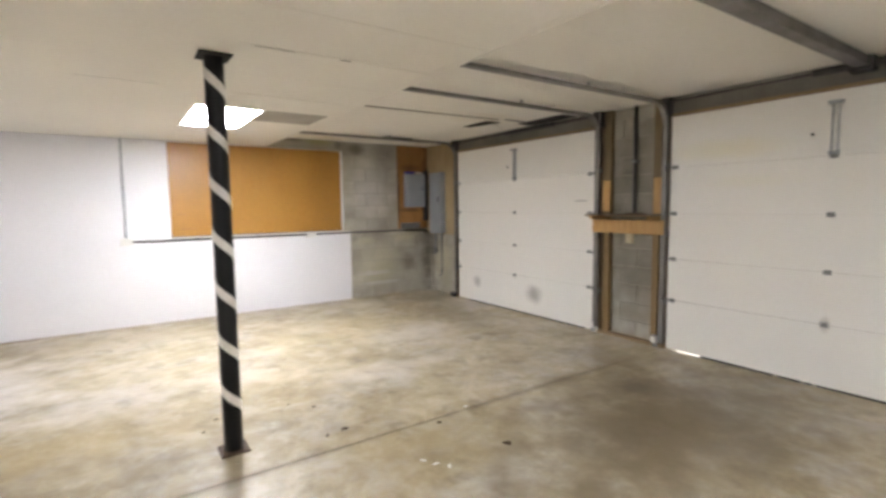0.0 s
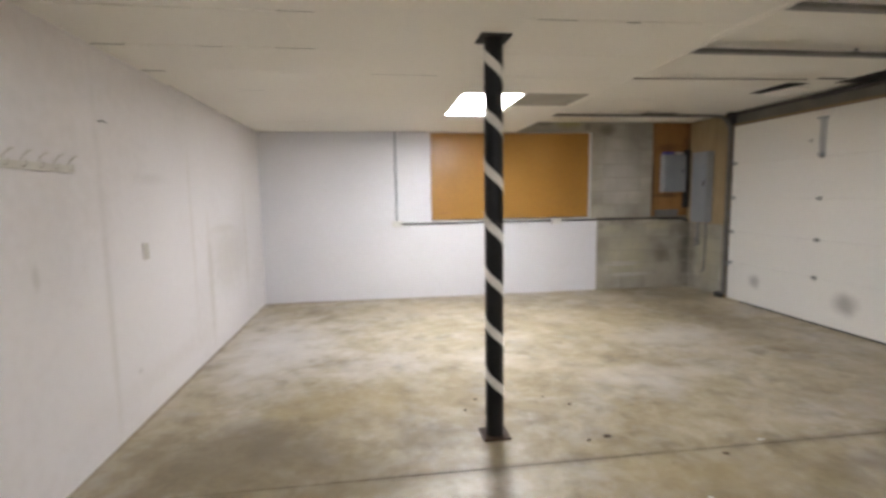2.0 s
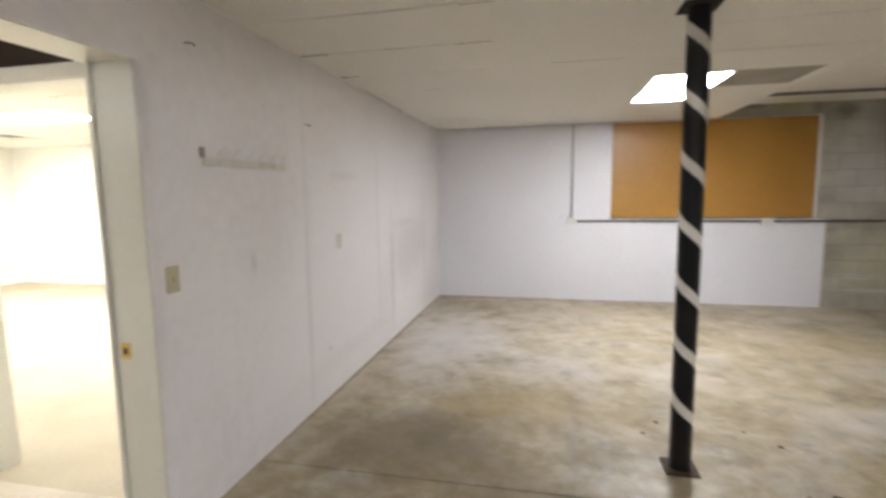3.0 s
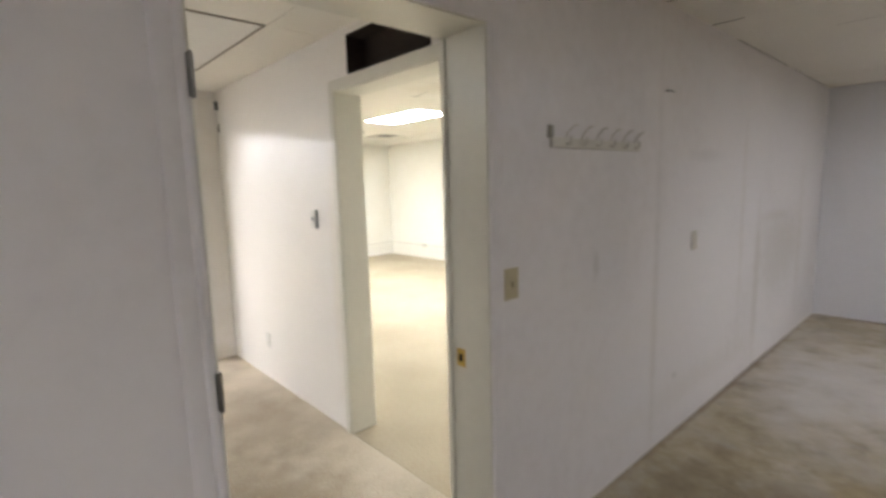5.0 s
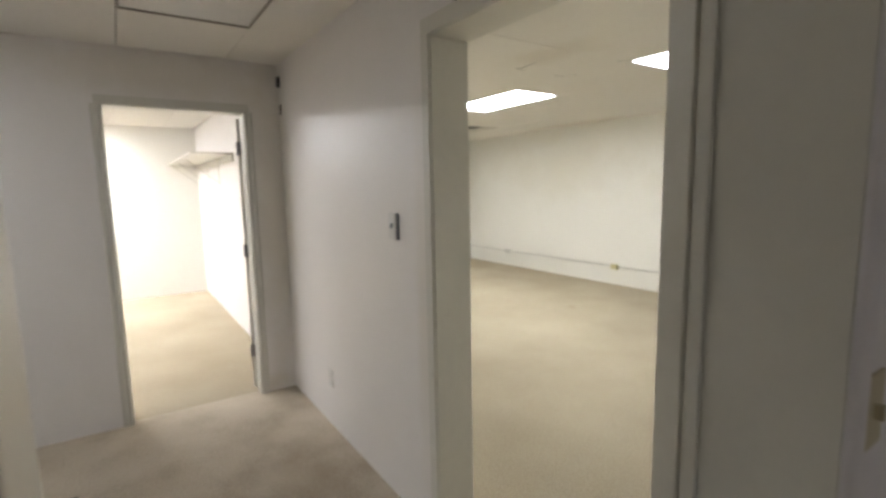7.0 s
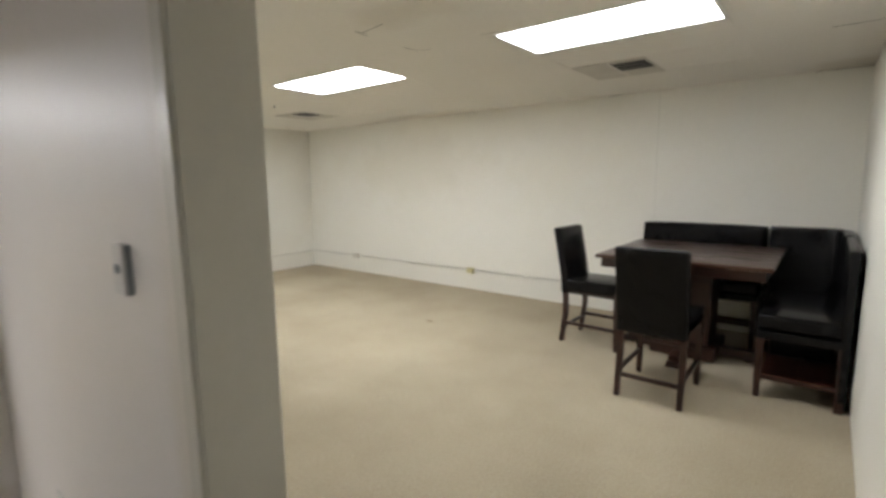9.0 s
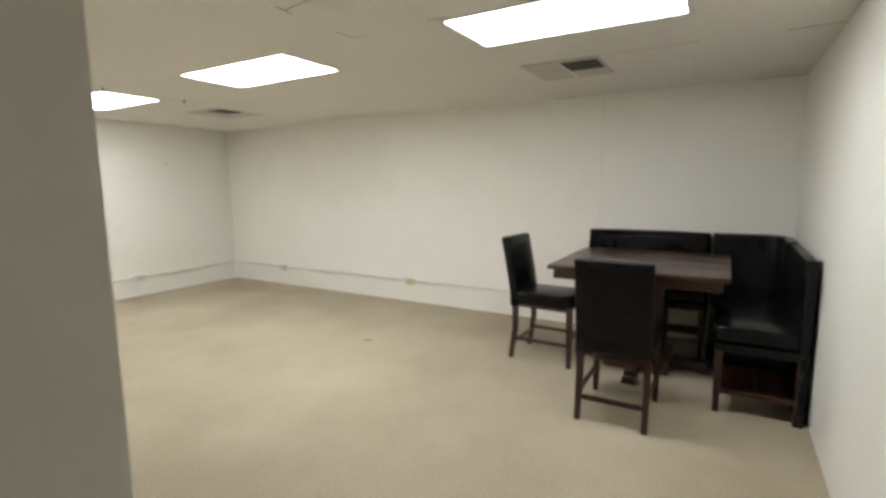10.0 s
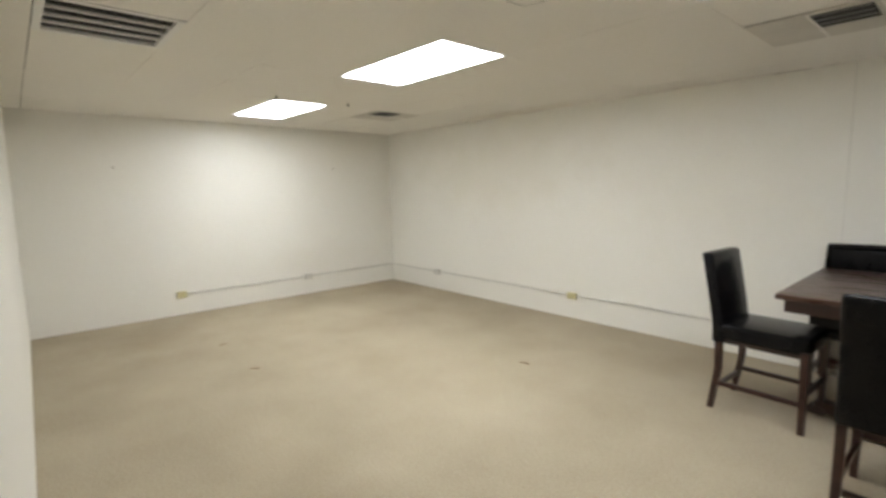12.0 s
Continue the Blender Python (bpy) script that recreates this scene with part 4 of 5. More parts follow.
part("lip", slab(-0.87, -0.016, -0.004, 0.87, -0.012, 0.006, 0.001), M["dusty_strip"], ab)
hb = thing("hanging_board", (5.93, 2.72, HIGH - 0.022), "broken ceiling board hanging from the gap", "ceiling board", turn=12)
m = slab(-0.10, -0.20, 0, 0.10, 0.16, 0.012, 0.002)
for v in m.verts:
    v.co.z -= 0.03 * max(0.0, v.co.x + 0.05) / 0.15
part("board", m, M["tile"], hb)
cd = thing("ceiling_conduit", (EAST + 0.0, -0.15, HIGH - 0.03), "thin pale conduit along the lintel", "conduit")
part("tube", tube(bmesh.new(), [(0, -0.62, 0), (0, 0.6, 0)], 0.009, 8), M["conduit_white"], cd, "", True)

# ---- ceiling lights and vents ----
def troffer(name, x0, x1, y0, y1, z, key, label):
    root = thing(name, ((x0 + x1) / 2, (y0 + y1) / 2, z), label, "ceiling light", "recessed ceiling lights")
    a, b = (x1 - x0) / 2, (y1 - y0) / 2
    m = bmesh.new()
    for q in ((-a + 0.002, -b + 0.002, a - 0.002, -b + 0.026), (-a + 0.002, b - 0.026, a - 0.002, b - 0.002), (-a + 0.002, -b + 0.026, -a + 0.026, b - 0.026), (a - 0.026, -b + 0.026, a - 0.002, b - 0.026)):
        box(m, q[0], q[1], -0.003, q[2], q[3], 0.02)
    part("frame", m, M["white_plastic"], root)
    part("diffuser", slab(-a + 0.026, -b + 0.026, 0.006, a - 0.026, b - 0.026, 0.012), M["lamp_" + key], root, "lit white acrylic diffuser")
    part("housing", slab(-a + 0.01, -b + 0.01, 0.022, a - 0.01, b - 0.01, 0.12), M["galv"], root)
    return root


troffer("ceiling_light", *GL, LOW, "garage", "lit recessed fluorescent panel in the garage ceiling")
for q, key in zip(OFFICE_LAMPS, ("near", "office", "far")):
    troffer("ceiling_light", *q, LOW, key, "lit recessed fluorescent panel in the office ceiling")
troffer("ceiling_light", 2.40, 3.005, -3.135, -1.915, LOW, "back", "lit recessed fluorescent panel behind the striped post")
troffer("ceiling_light", 4.6, 5.21, -3.05, -1.83, HIGH, "rear", "lit fluorescent panel over the rear of the garage")
# added fill lamp, out of view, that brightens the hall
troffer("ceiling_light", *HALL_FILL_LAMP, HALL_TOP, "hall", "lit recessed fluorescent panel at the end of the hall")
# added second panel, out of view, to spread light near the side room door
troffer("ceiling_light", *SIDE_FILL_LAMP, LOW, "side_near", "lit recessed fluorescent panel in the side room")
troffer("ceiling_light", WEST + 0.02, -6.84, -2.84, -1.62, LOW, "side", "lit recessed fluorescent panel in the side room")


ul = thing("unlit_light", (-2.05, -0.645, HALL_TOP), "unlit recessed light panel with a thin dusty rim", "ceiling light")
m = bmesh.new()
for q in ((-0.606, -0.302, 0.606, -0.295), (-0.606, 0.295, 0.606, 0.302), (-0.606, -0.295, -0.599, 0.295), (0.599, -0.295, 0.606, 0.295)):
    box(m, q[0], q[1], -0.004, q[2], q[3], 0.02)
part("rim", m, M["dusty_strip"], ul, "dusty metal rim")
part("diffuser", slab(-0.599, -0.295, 0.004, 0.599, 0.295, 0.012), M["white_plastic"], ul, "unlit white diffuser")
part("housing", slab(-0.6, -0.296, 0.022, 0.6, 0.296, 0.12), M["galv"], ul)


def diffuser_vent(x0, x1, y0, y1):
    root = thing("ceiling_vent", ((x0 + x1) / 2, (y0 + y1) / 2, LOW), "square ceiling vent panel with one dark louvred quarter", "ceiling vent", "office ceiling vents")
    a, b = (x1 - x0) / 2, (y1 - y0) / 2
    part("panel", slab(-a + 0.003, -b + 0.003, -0.004, a - 0.003, b - 0.003, 0.01), M["vent_grey"], root, "greyed vent panel")
    for k in range(3):
        part("slat", slab(0.02, -b + 0.06 + 0.095 * k, -0.012, a - 0.03, -b + 0.068 + 0.095 * k, -0.004), M["galv"], root)
    part("throat", slab(0.01, -b + 0.05, -0.006, a - 0.02, -b + 0.34, -0.0045), M["slot"], root, "dark vent opening")
    m = bmesh.new()
    box(m, -0.004, -b + 0.02, -0.010, 0.006, b - 0.02, -0.004)
    part("divider", m, M["tile"], root)
    return root


diffuser_vent(*VENT_A)
diffuser_vent(*VENT_B)

g = thing("return_grille", ((GRILLE[0] + GRILLE[1]) / 2, (GRILLE[2] + GRILLE[3]) / 2, LOW), "white framed return air grille with dark slots", "ceiling vent")
a, b = (GRILLE[1] - GRILLE[0]) / 2, (GRILLE[3] - GRILLE[2]) / 2
part("backing", slab(-a + 0.02, -b + 0.02, 0.012, a - 0.02, b - 0.02, 0.016), M["slot"], g, "dark duct behind the slots")
m = bmesh.new()
for q in ((-a, -b, a, -b + 0.035), (-a, b - 0.035, a, b), (-a, -b + 0.035, -a + 0.035, b - 0.035), (a - 0.035, -b + 0.035, a, b - 0.035)):
    box(m, q[0], q[1], -0.006, q[2], q[3], 0.012)
part("frame", m, M["white_plastic"], g)
n = 4
for k in range(1, n):
    x = -a + 0.035 + (2 * a - 0.07) * k / n
    part("slat", slab(x - 0.007, -b + 0.035, -0.004, x + 0.007, b - 0.035, 0.01), M["white_plastic"], g)

for x, y in ((-5.65, 2.22), (-5.63, 2.97)):
    sp = thing("sprinkler_head", (x, y, LOW - 0.028), "small dark ceiling hook beside the light", "ceiling hook", "ceiling hooks")
    m = tube(bmesh.new(), [(0, 0, 0.006), (0, 0, 0.03)], 0.006, 8)
    tube(m, [(0, 0, 0), (0, 0, 0.008)], 0.012, 10)
    part("stem", m, M["darksteel"], sp)
# torn edges and open cracks in the ceiling boards
CRACKS = [([(-2.73, 1.58), (-2.74, 1.72), (-2.52, 1.68)], 0.006), ([(-2.74, 1.70), (-2.75, 1.78)], 0.005), ([(-2.76, 2.12), (-2.75, 2.25), (-2.64, 2.27)], 0.005), ([(-2.20, 2.22), (-2.08, 2.245)], 0.005),
          ([(-0.60, 5.046), (-0.225, 5.046)], 0.009), ([(-1.5, 5.049), (-1.2, 5.048)], 0.006), ([(-2.4, 5.049), (-2.15, 5.049)], 0.006), ([(-6.3, 5.049), (-5.9, 5.049)], 0.006),
          ([(-0.219, 3.49), (-0.5, 3.495)], 0.005), ([(-0.22, 2.3), (-0.216, 2.9)], 0.007), ([(0.01, 1.135), (0.19, 1.137)], 0.008),
          ([(0.01, 1.745), (0.17, 1.743)], 0.008),
          ([(0.49, 2.355), (0.7, 2.356)], 0.005),
          ([(1.04, 1.135), (1.27, 1.135)], 0.005),
          ([(0.58, 1.135), (0.74, 1.136)], 0.004),
          ([(1.17, 0.525), (1.34, 0.526)], 0.005),
          ([(2.48, 0.525), (2.7, 0.524)], 0.005),
          ([(2.98, 0.527), (3.05, 0.523)], 0.01),
          ([(1.6, 1.745), (2.1, 1.745)], 0.003),
          ([(0.03, 5.049), (1.2, 5.05), (2.38, 5.049)], 0.007),
          ([(0.005, 3.6), (0.004, 4.9)], 0.005),
          ([(0.005, 2.2), (0.004, 3.4)], 0.006)]
for line, r in CRACKS:
    fl = thing("ceiling_crack", (line[0][0], line[0][1], LOW - 0.0005), "thin dark torn crack in the ceiling boards", "ceiling crack", "ceiling cracks")
    m = tube(bmesh.new(), [(x - line[0][0], y - line[0][1], 0) for x, y in line], r * 0.55, 6)
    for v in m.verts:
        v.co.z *= 0.45
        v.co.x += 0.004 * noise.noise(v.co * 30)
    part("crack", m, M["lintel"], fl)

# ---- striped post ----
PX, PY, PR = 2.316, 0.828, 0.056
post = thing("steel_post", (PX, PY, 0), "black painted steel post wound with white tape", "post")
part("pipe", tube(bmesh.new(), [(0, 0, 0.012), (0, 0, LOW - 0.012)], PR, 28), M["black"], post, "", True)
part("base_plate", slab(-0.085, -0.085, 0, 0.085, 0.085, 0.012, 0.003), M["rust"], post, "rusty square base plate")
m = slab(-0.09, -0.09, LOW - 0.014, 0.09, 0.09, LOW - 0.003, 0.003)
part("cap_plate", m, M["slot"], post)
m = bmesh.new()
PITCH, BAND = 0.316, 0.032
steps = 30
z = 0.345
prev = None
turns = int((2.36 - z) / PITCH * steps)
for k in range(-12, turns + 1):
    ang = -math.pi / 2 - 2 * math.pi * k / steps
    zz = z + PITCH * k / steps
    ca, sa = math.cos(ang), math.sin(ang)
    row = [m.verts.new(((PR + d) * ca, (PR + d) * sa, zz + h)) for d, h in ((0.0, -BAND), (0.0015, -BAND), (0.0015, BAND), (0.0, BAND))]
    if prev:
        for i in range(4):
            m.faces.new((prev[i], row[i], row[(i + 1) % 4], prev[(i + 1) % 4]))
    prev = row
part("tape_spiral", m, M["tape"], post, "white tape wound in a spiral", True)

# ---- garage far wall ----
bd = thing("wall_board", (3.617, NORTH - 0.002, 1.155), "large varnished orange-brown hardboard sheet on the wall", "board")
part("sheet", slab(-1.205, -0.014, 0, 1.205, 0, 1.245, 0.002), M["board"], bd)
part("lower_strip", slab(-1.21, -0.022, -0.016, 1.21, 0, 0.0, 0.002), M["old_lumber"], bd)
m = bmesh.new()
box(m, -1.12, -0.0152, 0.28, -1.02, -0.0142, 0.30)
box(m, -1.10, -0.0152, 0.08, -0.90, -0.0142, 0.10)
part("scratch_mark", m, M["ply"], bd)
cond = thing("wall_conduit", (1.9, NORTH, 1.1), "grey steel conduit with outlet boxes on the wall", "conduit")
m = tube(bmesh.new(), [(0, -0.02, 0.05), (0, -0.02, LOW - 1.1)], 0.014, 10)
part("riser", m, M["boxgrey"], cond, "", True)
m = tube(bmesh.new(), [(0.05, -0.02, 0.0), (4.5, -0.02, 0.0)], 0.012, 10)
part("run", m, M["darksteel"], cond, "", True)
part("outlet_box", slab(-0.07, -0.055, -0.045, 0.07, 0, 0.05, 0.006), M["white_plastic"], cond, "white outlet box")
part("outlet_box", slab(2.34, -0.055, -0.05, 2.48, 0, 0.04, 0.006), M["white_plastic"], cond, "white outlet box")
for x in (0.8, 1.6, 3.2, 4.0):
    part("strap", slab(x, -0.036, -0.025, x + 0.02, 0, 0.025, 0.002), M["galv"], cond)

pb = thing("panel_backing", (6.185, NORTH, 1.13), "orange plywood backing with shade painted in around the breaker box", "plywood")
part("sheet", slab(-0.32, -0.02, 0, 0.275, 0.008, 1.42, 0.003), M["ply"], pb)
part("ledge", slab(-0.28, -0.05, 0.0, 0.1, -0.02, 0.10, 0.003), M["galv"], pb)


def breaker(name, at, turn, w, h, label):
    root = thing(name, at, label, "electrical box", "electrical boxes", turn)
    part("body", slab(-w / 2, -0.10, 0, w / 2, 0, h, 0.004), M["boxgrey"], root)
    lid = part("door", slab(-w / 2 + 0.022, -0.108, 0.03, w / 2 - 0.025, -0.10, h - 0.03, 0.003), M["boxgrey"], root)
    part("latch", slab(w / 2 - 0.07, -0.114, h * 0.52, w / 2 - 0.045, -0.108, h * 0.60, 0.002), M["darksteel"], lid, "black latch")
    return root


bk = breaker("breaker_box", (6.165, NORTH - 0.021, 1.50), 0, 0.37, 0.57, "grey enamel breaker box on a plywood backing")
part("sticker", slab(-0.18, -0.10, 0.575, -0.02, -0.03, 0.61), M["blue"], bk, "blue cable tape")
part("label_strip", slab(0.0, -0.11, 0.578, 0.12, -0.09, 0.602), M["white_plastic"], bk)
gt = thing("cable_gutter", (6.40, NORTH - 0.021, 1.14), "dark cable gutter between the two electrical boxes", "cable gutter")
part("gutter", slab(-0.035, -0.07, 0.12, 0.035, 0, 1.0, 0.006), M["darksteel"], gt)
part("cable", tube(bmesh.new(), [(-0.42, -0.03, -0.04), (-0.05, -0.035, -0.045), (0.04, -0.05, -0.09)], 0.02, 8), M["darksteel"], gt, "black cable", True)
eb = thing("corner_backing", (EAST + 0.02, 4.58, 1.03), "pale plywood backing beside the garage door", "plywood")
part("sheet", slab(0, -0.36, 0, 0.05, 0.47, HIGH - 1.035, 0.003), M["pale_ply"], eb)
part("jamb_stud", slab(-0.01, -0.46, -1.03, 0.07, -0.375, HIGH - 1.035, 0.003), M["beam_wood"], eb)
breaker("meter_box", (EAST + 0.019, 4.64, 1.05), -90, 0.34, 1.03, "tall narrow grey electrical box beside the garage door")
fx = thing("flex_cable", (EAST + 0.05, 4.64, 0.2), "grey flexible cables hanging below the tall box", "cable")
part("cable", tube(bmesh.new(), [(-0.05, 0.1, 0.84), (-0.05, 0.1, 0.62), (-0.06, 0.05, 0.52), (-0.06, 0.13, 0.48), (-0.04, 0.16, 0.6)], 0.018, 8), M["galv"], fx, "", True)
part("cable", tube(bmesh.new(), [(-0.05, -0.08, 0.84), (-0.05, -0.08, 0.25), (-0.05, -0.06, 0.12), (-0.05, 0.0, 0.1)], 0.016, 8), M["galv"], fx, "", True)
cb = thing("corner_bracket", (EAST - 0.02, 4.2, 0), "black steel foot of the door track", "bracket")
part("foot", slab(-0.03, -0.06, 0, 0.05, 0.06, 0.07, 0.004), M["darksteel"], cb)

# ---- partition wall, garage side ----
rack = thing("coat_rack", (0.0, 0.50, 1.66), "white painted coat rack with short bent hooks", "coat rack")
part("rail", slab(0, -0.36, 0, 0.016, 0.36, 0.04, 0.004), M["hook"], rack)
for k in range(6):
    y = -0.27 + 0.115 * k
    m = tube(bmesh.new(), [(0.016, y, 0.02), (0.03, y, 0.012), (0.042, y, 0.025), (0.04, y, 0.045)], 0.0038, 8)
    tube(m, [(0.014, y, 0.035), (0.022, y + 0.006, 0.06), (0.04, y + 0.018, 0.085), (0.048, y + 0.03, 0.088)], 0.0038, 8)
    part("hook", m, M["hook"], rack, "", True)
part("end_block", slab(0, -0.375, 0.035, 0.014, -0.35, 0.085, 0.003), M["tile_stained"], rack, "dark worn end block")


def plate(name, at, turn, w, h, material, kind, label):
    root = thing(name, at, label, "switch" if kind == "switch" else "outlet", turn=turn)
    cover = part("cover_plate", slab(-w / 2, -0.006, -h / 2, w / 2, 0, h / 2, 0.002), material, root)
    if kind == "switch":
        part("toggle", slab(-0.005, -0.018, -0.012, 0.005, -0.006, 0.012, 0.001), material, cover)
    else:
        for s in (-1, 1):
            part("socket", slab(-0.016, -0.008, s * 0.021 - 0.014, 0.016, -0.006, s * 0.021 + 0.014, 0.001), material, cover)
    return root


plate("light_switch", (0, -0.10, 1.155), 90, 0.075, 0.118, M["beige"], "switch", "beige toggle light switch on the white wall")
plate("wall_outlet", (0, 1.617, 1.152), 90, 0.072, 0.115, M["vent_grey"], "outlet", "grey outlet plate on the scuffed partition")
plate("hall_outlet", (-2.61, 0, 0.322), 0, 0.07, 0.115, M["white_plastic"], "outlet", "white outlet plate low on the hall wall")
th = thing("thermostat", (-1.69, 0, 1.272), "narrow white thermostat with a grey side", "thermostat")
part("body", slab(-0.035, -0.018, 0, 0.03, 0, 0.118, 0.003), M["white_plastic"], th)
part("grey_edge", slab(0.0305, -0.012, 0.002, 0.034, 0, 0.116), M["boxgrey"], th)
part("dial", tube(bmesh.new(), [(0.0, -0.018, 0.062), (0.0, -0.024, 0.062)], 0.011, 12), M["boxgrey"], th)
kb = thing("corner_clip", (HALL_END + 0.05, -0.001, 2.22), "small dark clip high in the hall corner", "clip")
part("clip", slab(-0.02, -0.02, 0, 0.015, 0, 0.07, 0.003), M["darksteel"], kb)
part("tape_mark", slab(-0.015, -0.006, -0.19, 0.012, 0, -0.12, 0.002), M["brown_lumber"], kb, "brown tape scrap")
for y, z in ((1.16, 1.98), (0.08, 2.2)):
    nl = thing("wall_nail", (0, y, z), "bent dark nail in the white wall", "nail", "bent nails")
    part("shank", tube(bmesh.new(), [(0, 0, 0), (0.02, 0.004, 0.0), (0.03, 0.03, -0.006)], 0.003, 6), M["darksteel"], nl)

# ---- office conduit ----
oc = thing("office_conduit", (WEST, NORTH, 0.27), "cream painted surface conduit low along two walls", "conduit")
part("north_run", tube(bmesh.new(), [(0.012, -0.014, 0), (5.9, -0.014, 0.01)], 0.011, 8), M["conduit_white"], oc, "", True)
part("west_run", tube(bmesh.new(), [(0.014, -0.03, 0), (0.014, 1.81 - NORTH, -0.01)], 0.011, 8), M["conduit_white"], oc, "", True)
for x, mt, lb in ((1.18, "conduit_white", "cream outlet box"), (3.56, "yellowed", "yellowed outlet box")):
    part("outlet_box", slab(x - 0.055, -0.045, -0.04, x + 0.055, 0, 0.035, 0.006), M[mt], oc, lb)
for y, mt, lb in ((3.50 - NORTH, "conduit_white", "cream outlet box"), (1.78 - NORTH, "yellowed", "yellowed outlet box")):
    part("outlet_box", slab(0, y - 0.055, -0.05, 0.045, y + 0.055, 0.03, 0.006), M[mt], oc, lb)
for y, z in ((1.19, 1.83), (4.0, 1.85)):
    nl = thing("wall_anchor", (WEST, y, z), "small grey plastic anchor in the wall", "wall anchor", "wall anchors")
    part("anchor", tube(bmesh.new(), [(0, 0, 0), (0.006, 0, 0)], 0.015, 8), M["vent_grey"], nl)
for x, y, r in ((-3.74, 3.50, 20), (-5.3, 1.73, 60), (-6.19, 1.75, 110)):
    sc = thing("carpet_scrap", (x, y, 0.0), "small dark scrap lying on the carpet", "scrap", "carpet scraps", r)
    m = slab(-0.04, -0.010, 0.001, 0.02, 0.008, 0.006, 0.002)
    box(m, 0.0, -0.014, 0.002, 0.04, 0.002, 0.008, 0.002)
    part("scrap", m, M["old_lumber"], sc)

# ---- side room ----
sb = thing("wall_shelf", (WEST + 1.35, -0.001, 1.87), "long white shelf on brackets in the side room", "shelf")
part("board", slab(-1.345, -0.40, 0, 1.35, 0, 0.02, 0.003), M["trim"], sb)
part("cleat", slab(-1.345, -0.02, -0.07, 1.35, 0, 0, 0.003), M["trim"], sb)
for x in (-1.0, -0.2, 0.6):
    m = slab(x - 0.012, -0.03, -0.30, x + 0.012, -0.021, -0.002)
    tube(m, [(x, -0.03, -0.28), (x, -0.36, -0.012)], 0.006, 8)
    part("bracket", m, M["trim"], sb)
plate("side_outlet", (-7.37, 0, 0.30), 0, 0.07, 0.115, M["boxgrey"], "outlet", "grey outlet plate on the side room wall")


# ---- dining set ----
def cushion(x0, y0, z0, x1, y1, z1, r=0.025):
    m = slab(x0, y0, z0, x1, y1, z1)
    bmesh.ops.subdivide_edges(m, edges=m.edges[:], cuts=3, use_grid_fill=True)
    c = Vector(((x0 + x1) / 2, (y0 + y1) / 2, (z0 + z1) / 2))
    h = Vector(((x1 - x0) / 2, (y1 - y0) / 2, (z1 - z0) / 2))
    for v in m.verts:
        u = [(v.co[k] - c[k]) / h[k] for k in range(3)]
        for k in range(3):
            o = [u[j] for j in range(3) if j != k]
            if abs(u[k]) > 0.99:
                v.co[k] = c[k] + u[k] * (h[k] - r * 0.35 * max(abs(o[0]), abs(o[1])) ** 4)
    bmesh.ops.bevel(m, geom=[e for e in m.edges if e.calc_face_angle(0) > 1.0], offset=r * 0.6, segments=3, affect="EDGES", profile=0.5)
    return m


def padded_panel(x0, y0, z0, x1, y1, z1, r):
    """A flat upholstered panel with rounded edges and level rings up its height, so that it can bow."""
    bm = bmesh.new()
    cx, cy, a, b = (x0 + x1) / 2, (y0 + y1) / 2, (x1 - x0) / 2, (y1 - y0) / 2
    def ring(z, inset):
        pts = []
        for sx, sy, first in ((1, -1, -90), (1, 1, 0), (-1, 1, 90), (-1, -1, 180)):
            for k in range(5):
                t = radians(first + 22.5 * k)
                q = max(0.002, r - inset)
                pts.append(bm.verts.new((cx + sx * (a - r) + q * math.cos(t), cy + sy * (b - r) + q * math.sin(t), z)))
        return pts
    levels = [(z0 + r - r * math.sin(radians(a_)), r - r * math.cos(radians(a_))) for a_ in (88, 66, 44, 22, 0)]
    levels += [(z0 + r + (z1 - z0 - 2 * r) * k / 8, 0.0) for k in range(1, 8)]
    levels += [(z1 - r + r * math.sin(radians(a_)), r - r * math.cos(radians(a_))) for a_ in (0, 22, 44, 66, 88)]
    rows = [ring(z, i) for z, i in levels]
    for p, q in zip(rows, rows[1:]):
        for k in range(len(p)):
            bm.faces.new((p[k], p[(k + 1) % len(p)], q[(k + 1) % len(p)], q[k]))
    bm.faces.new(rows[0][::-1])
    bm.faces.new(rows[-1])
    return bm


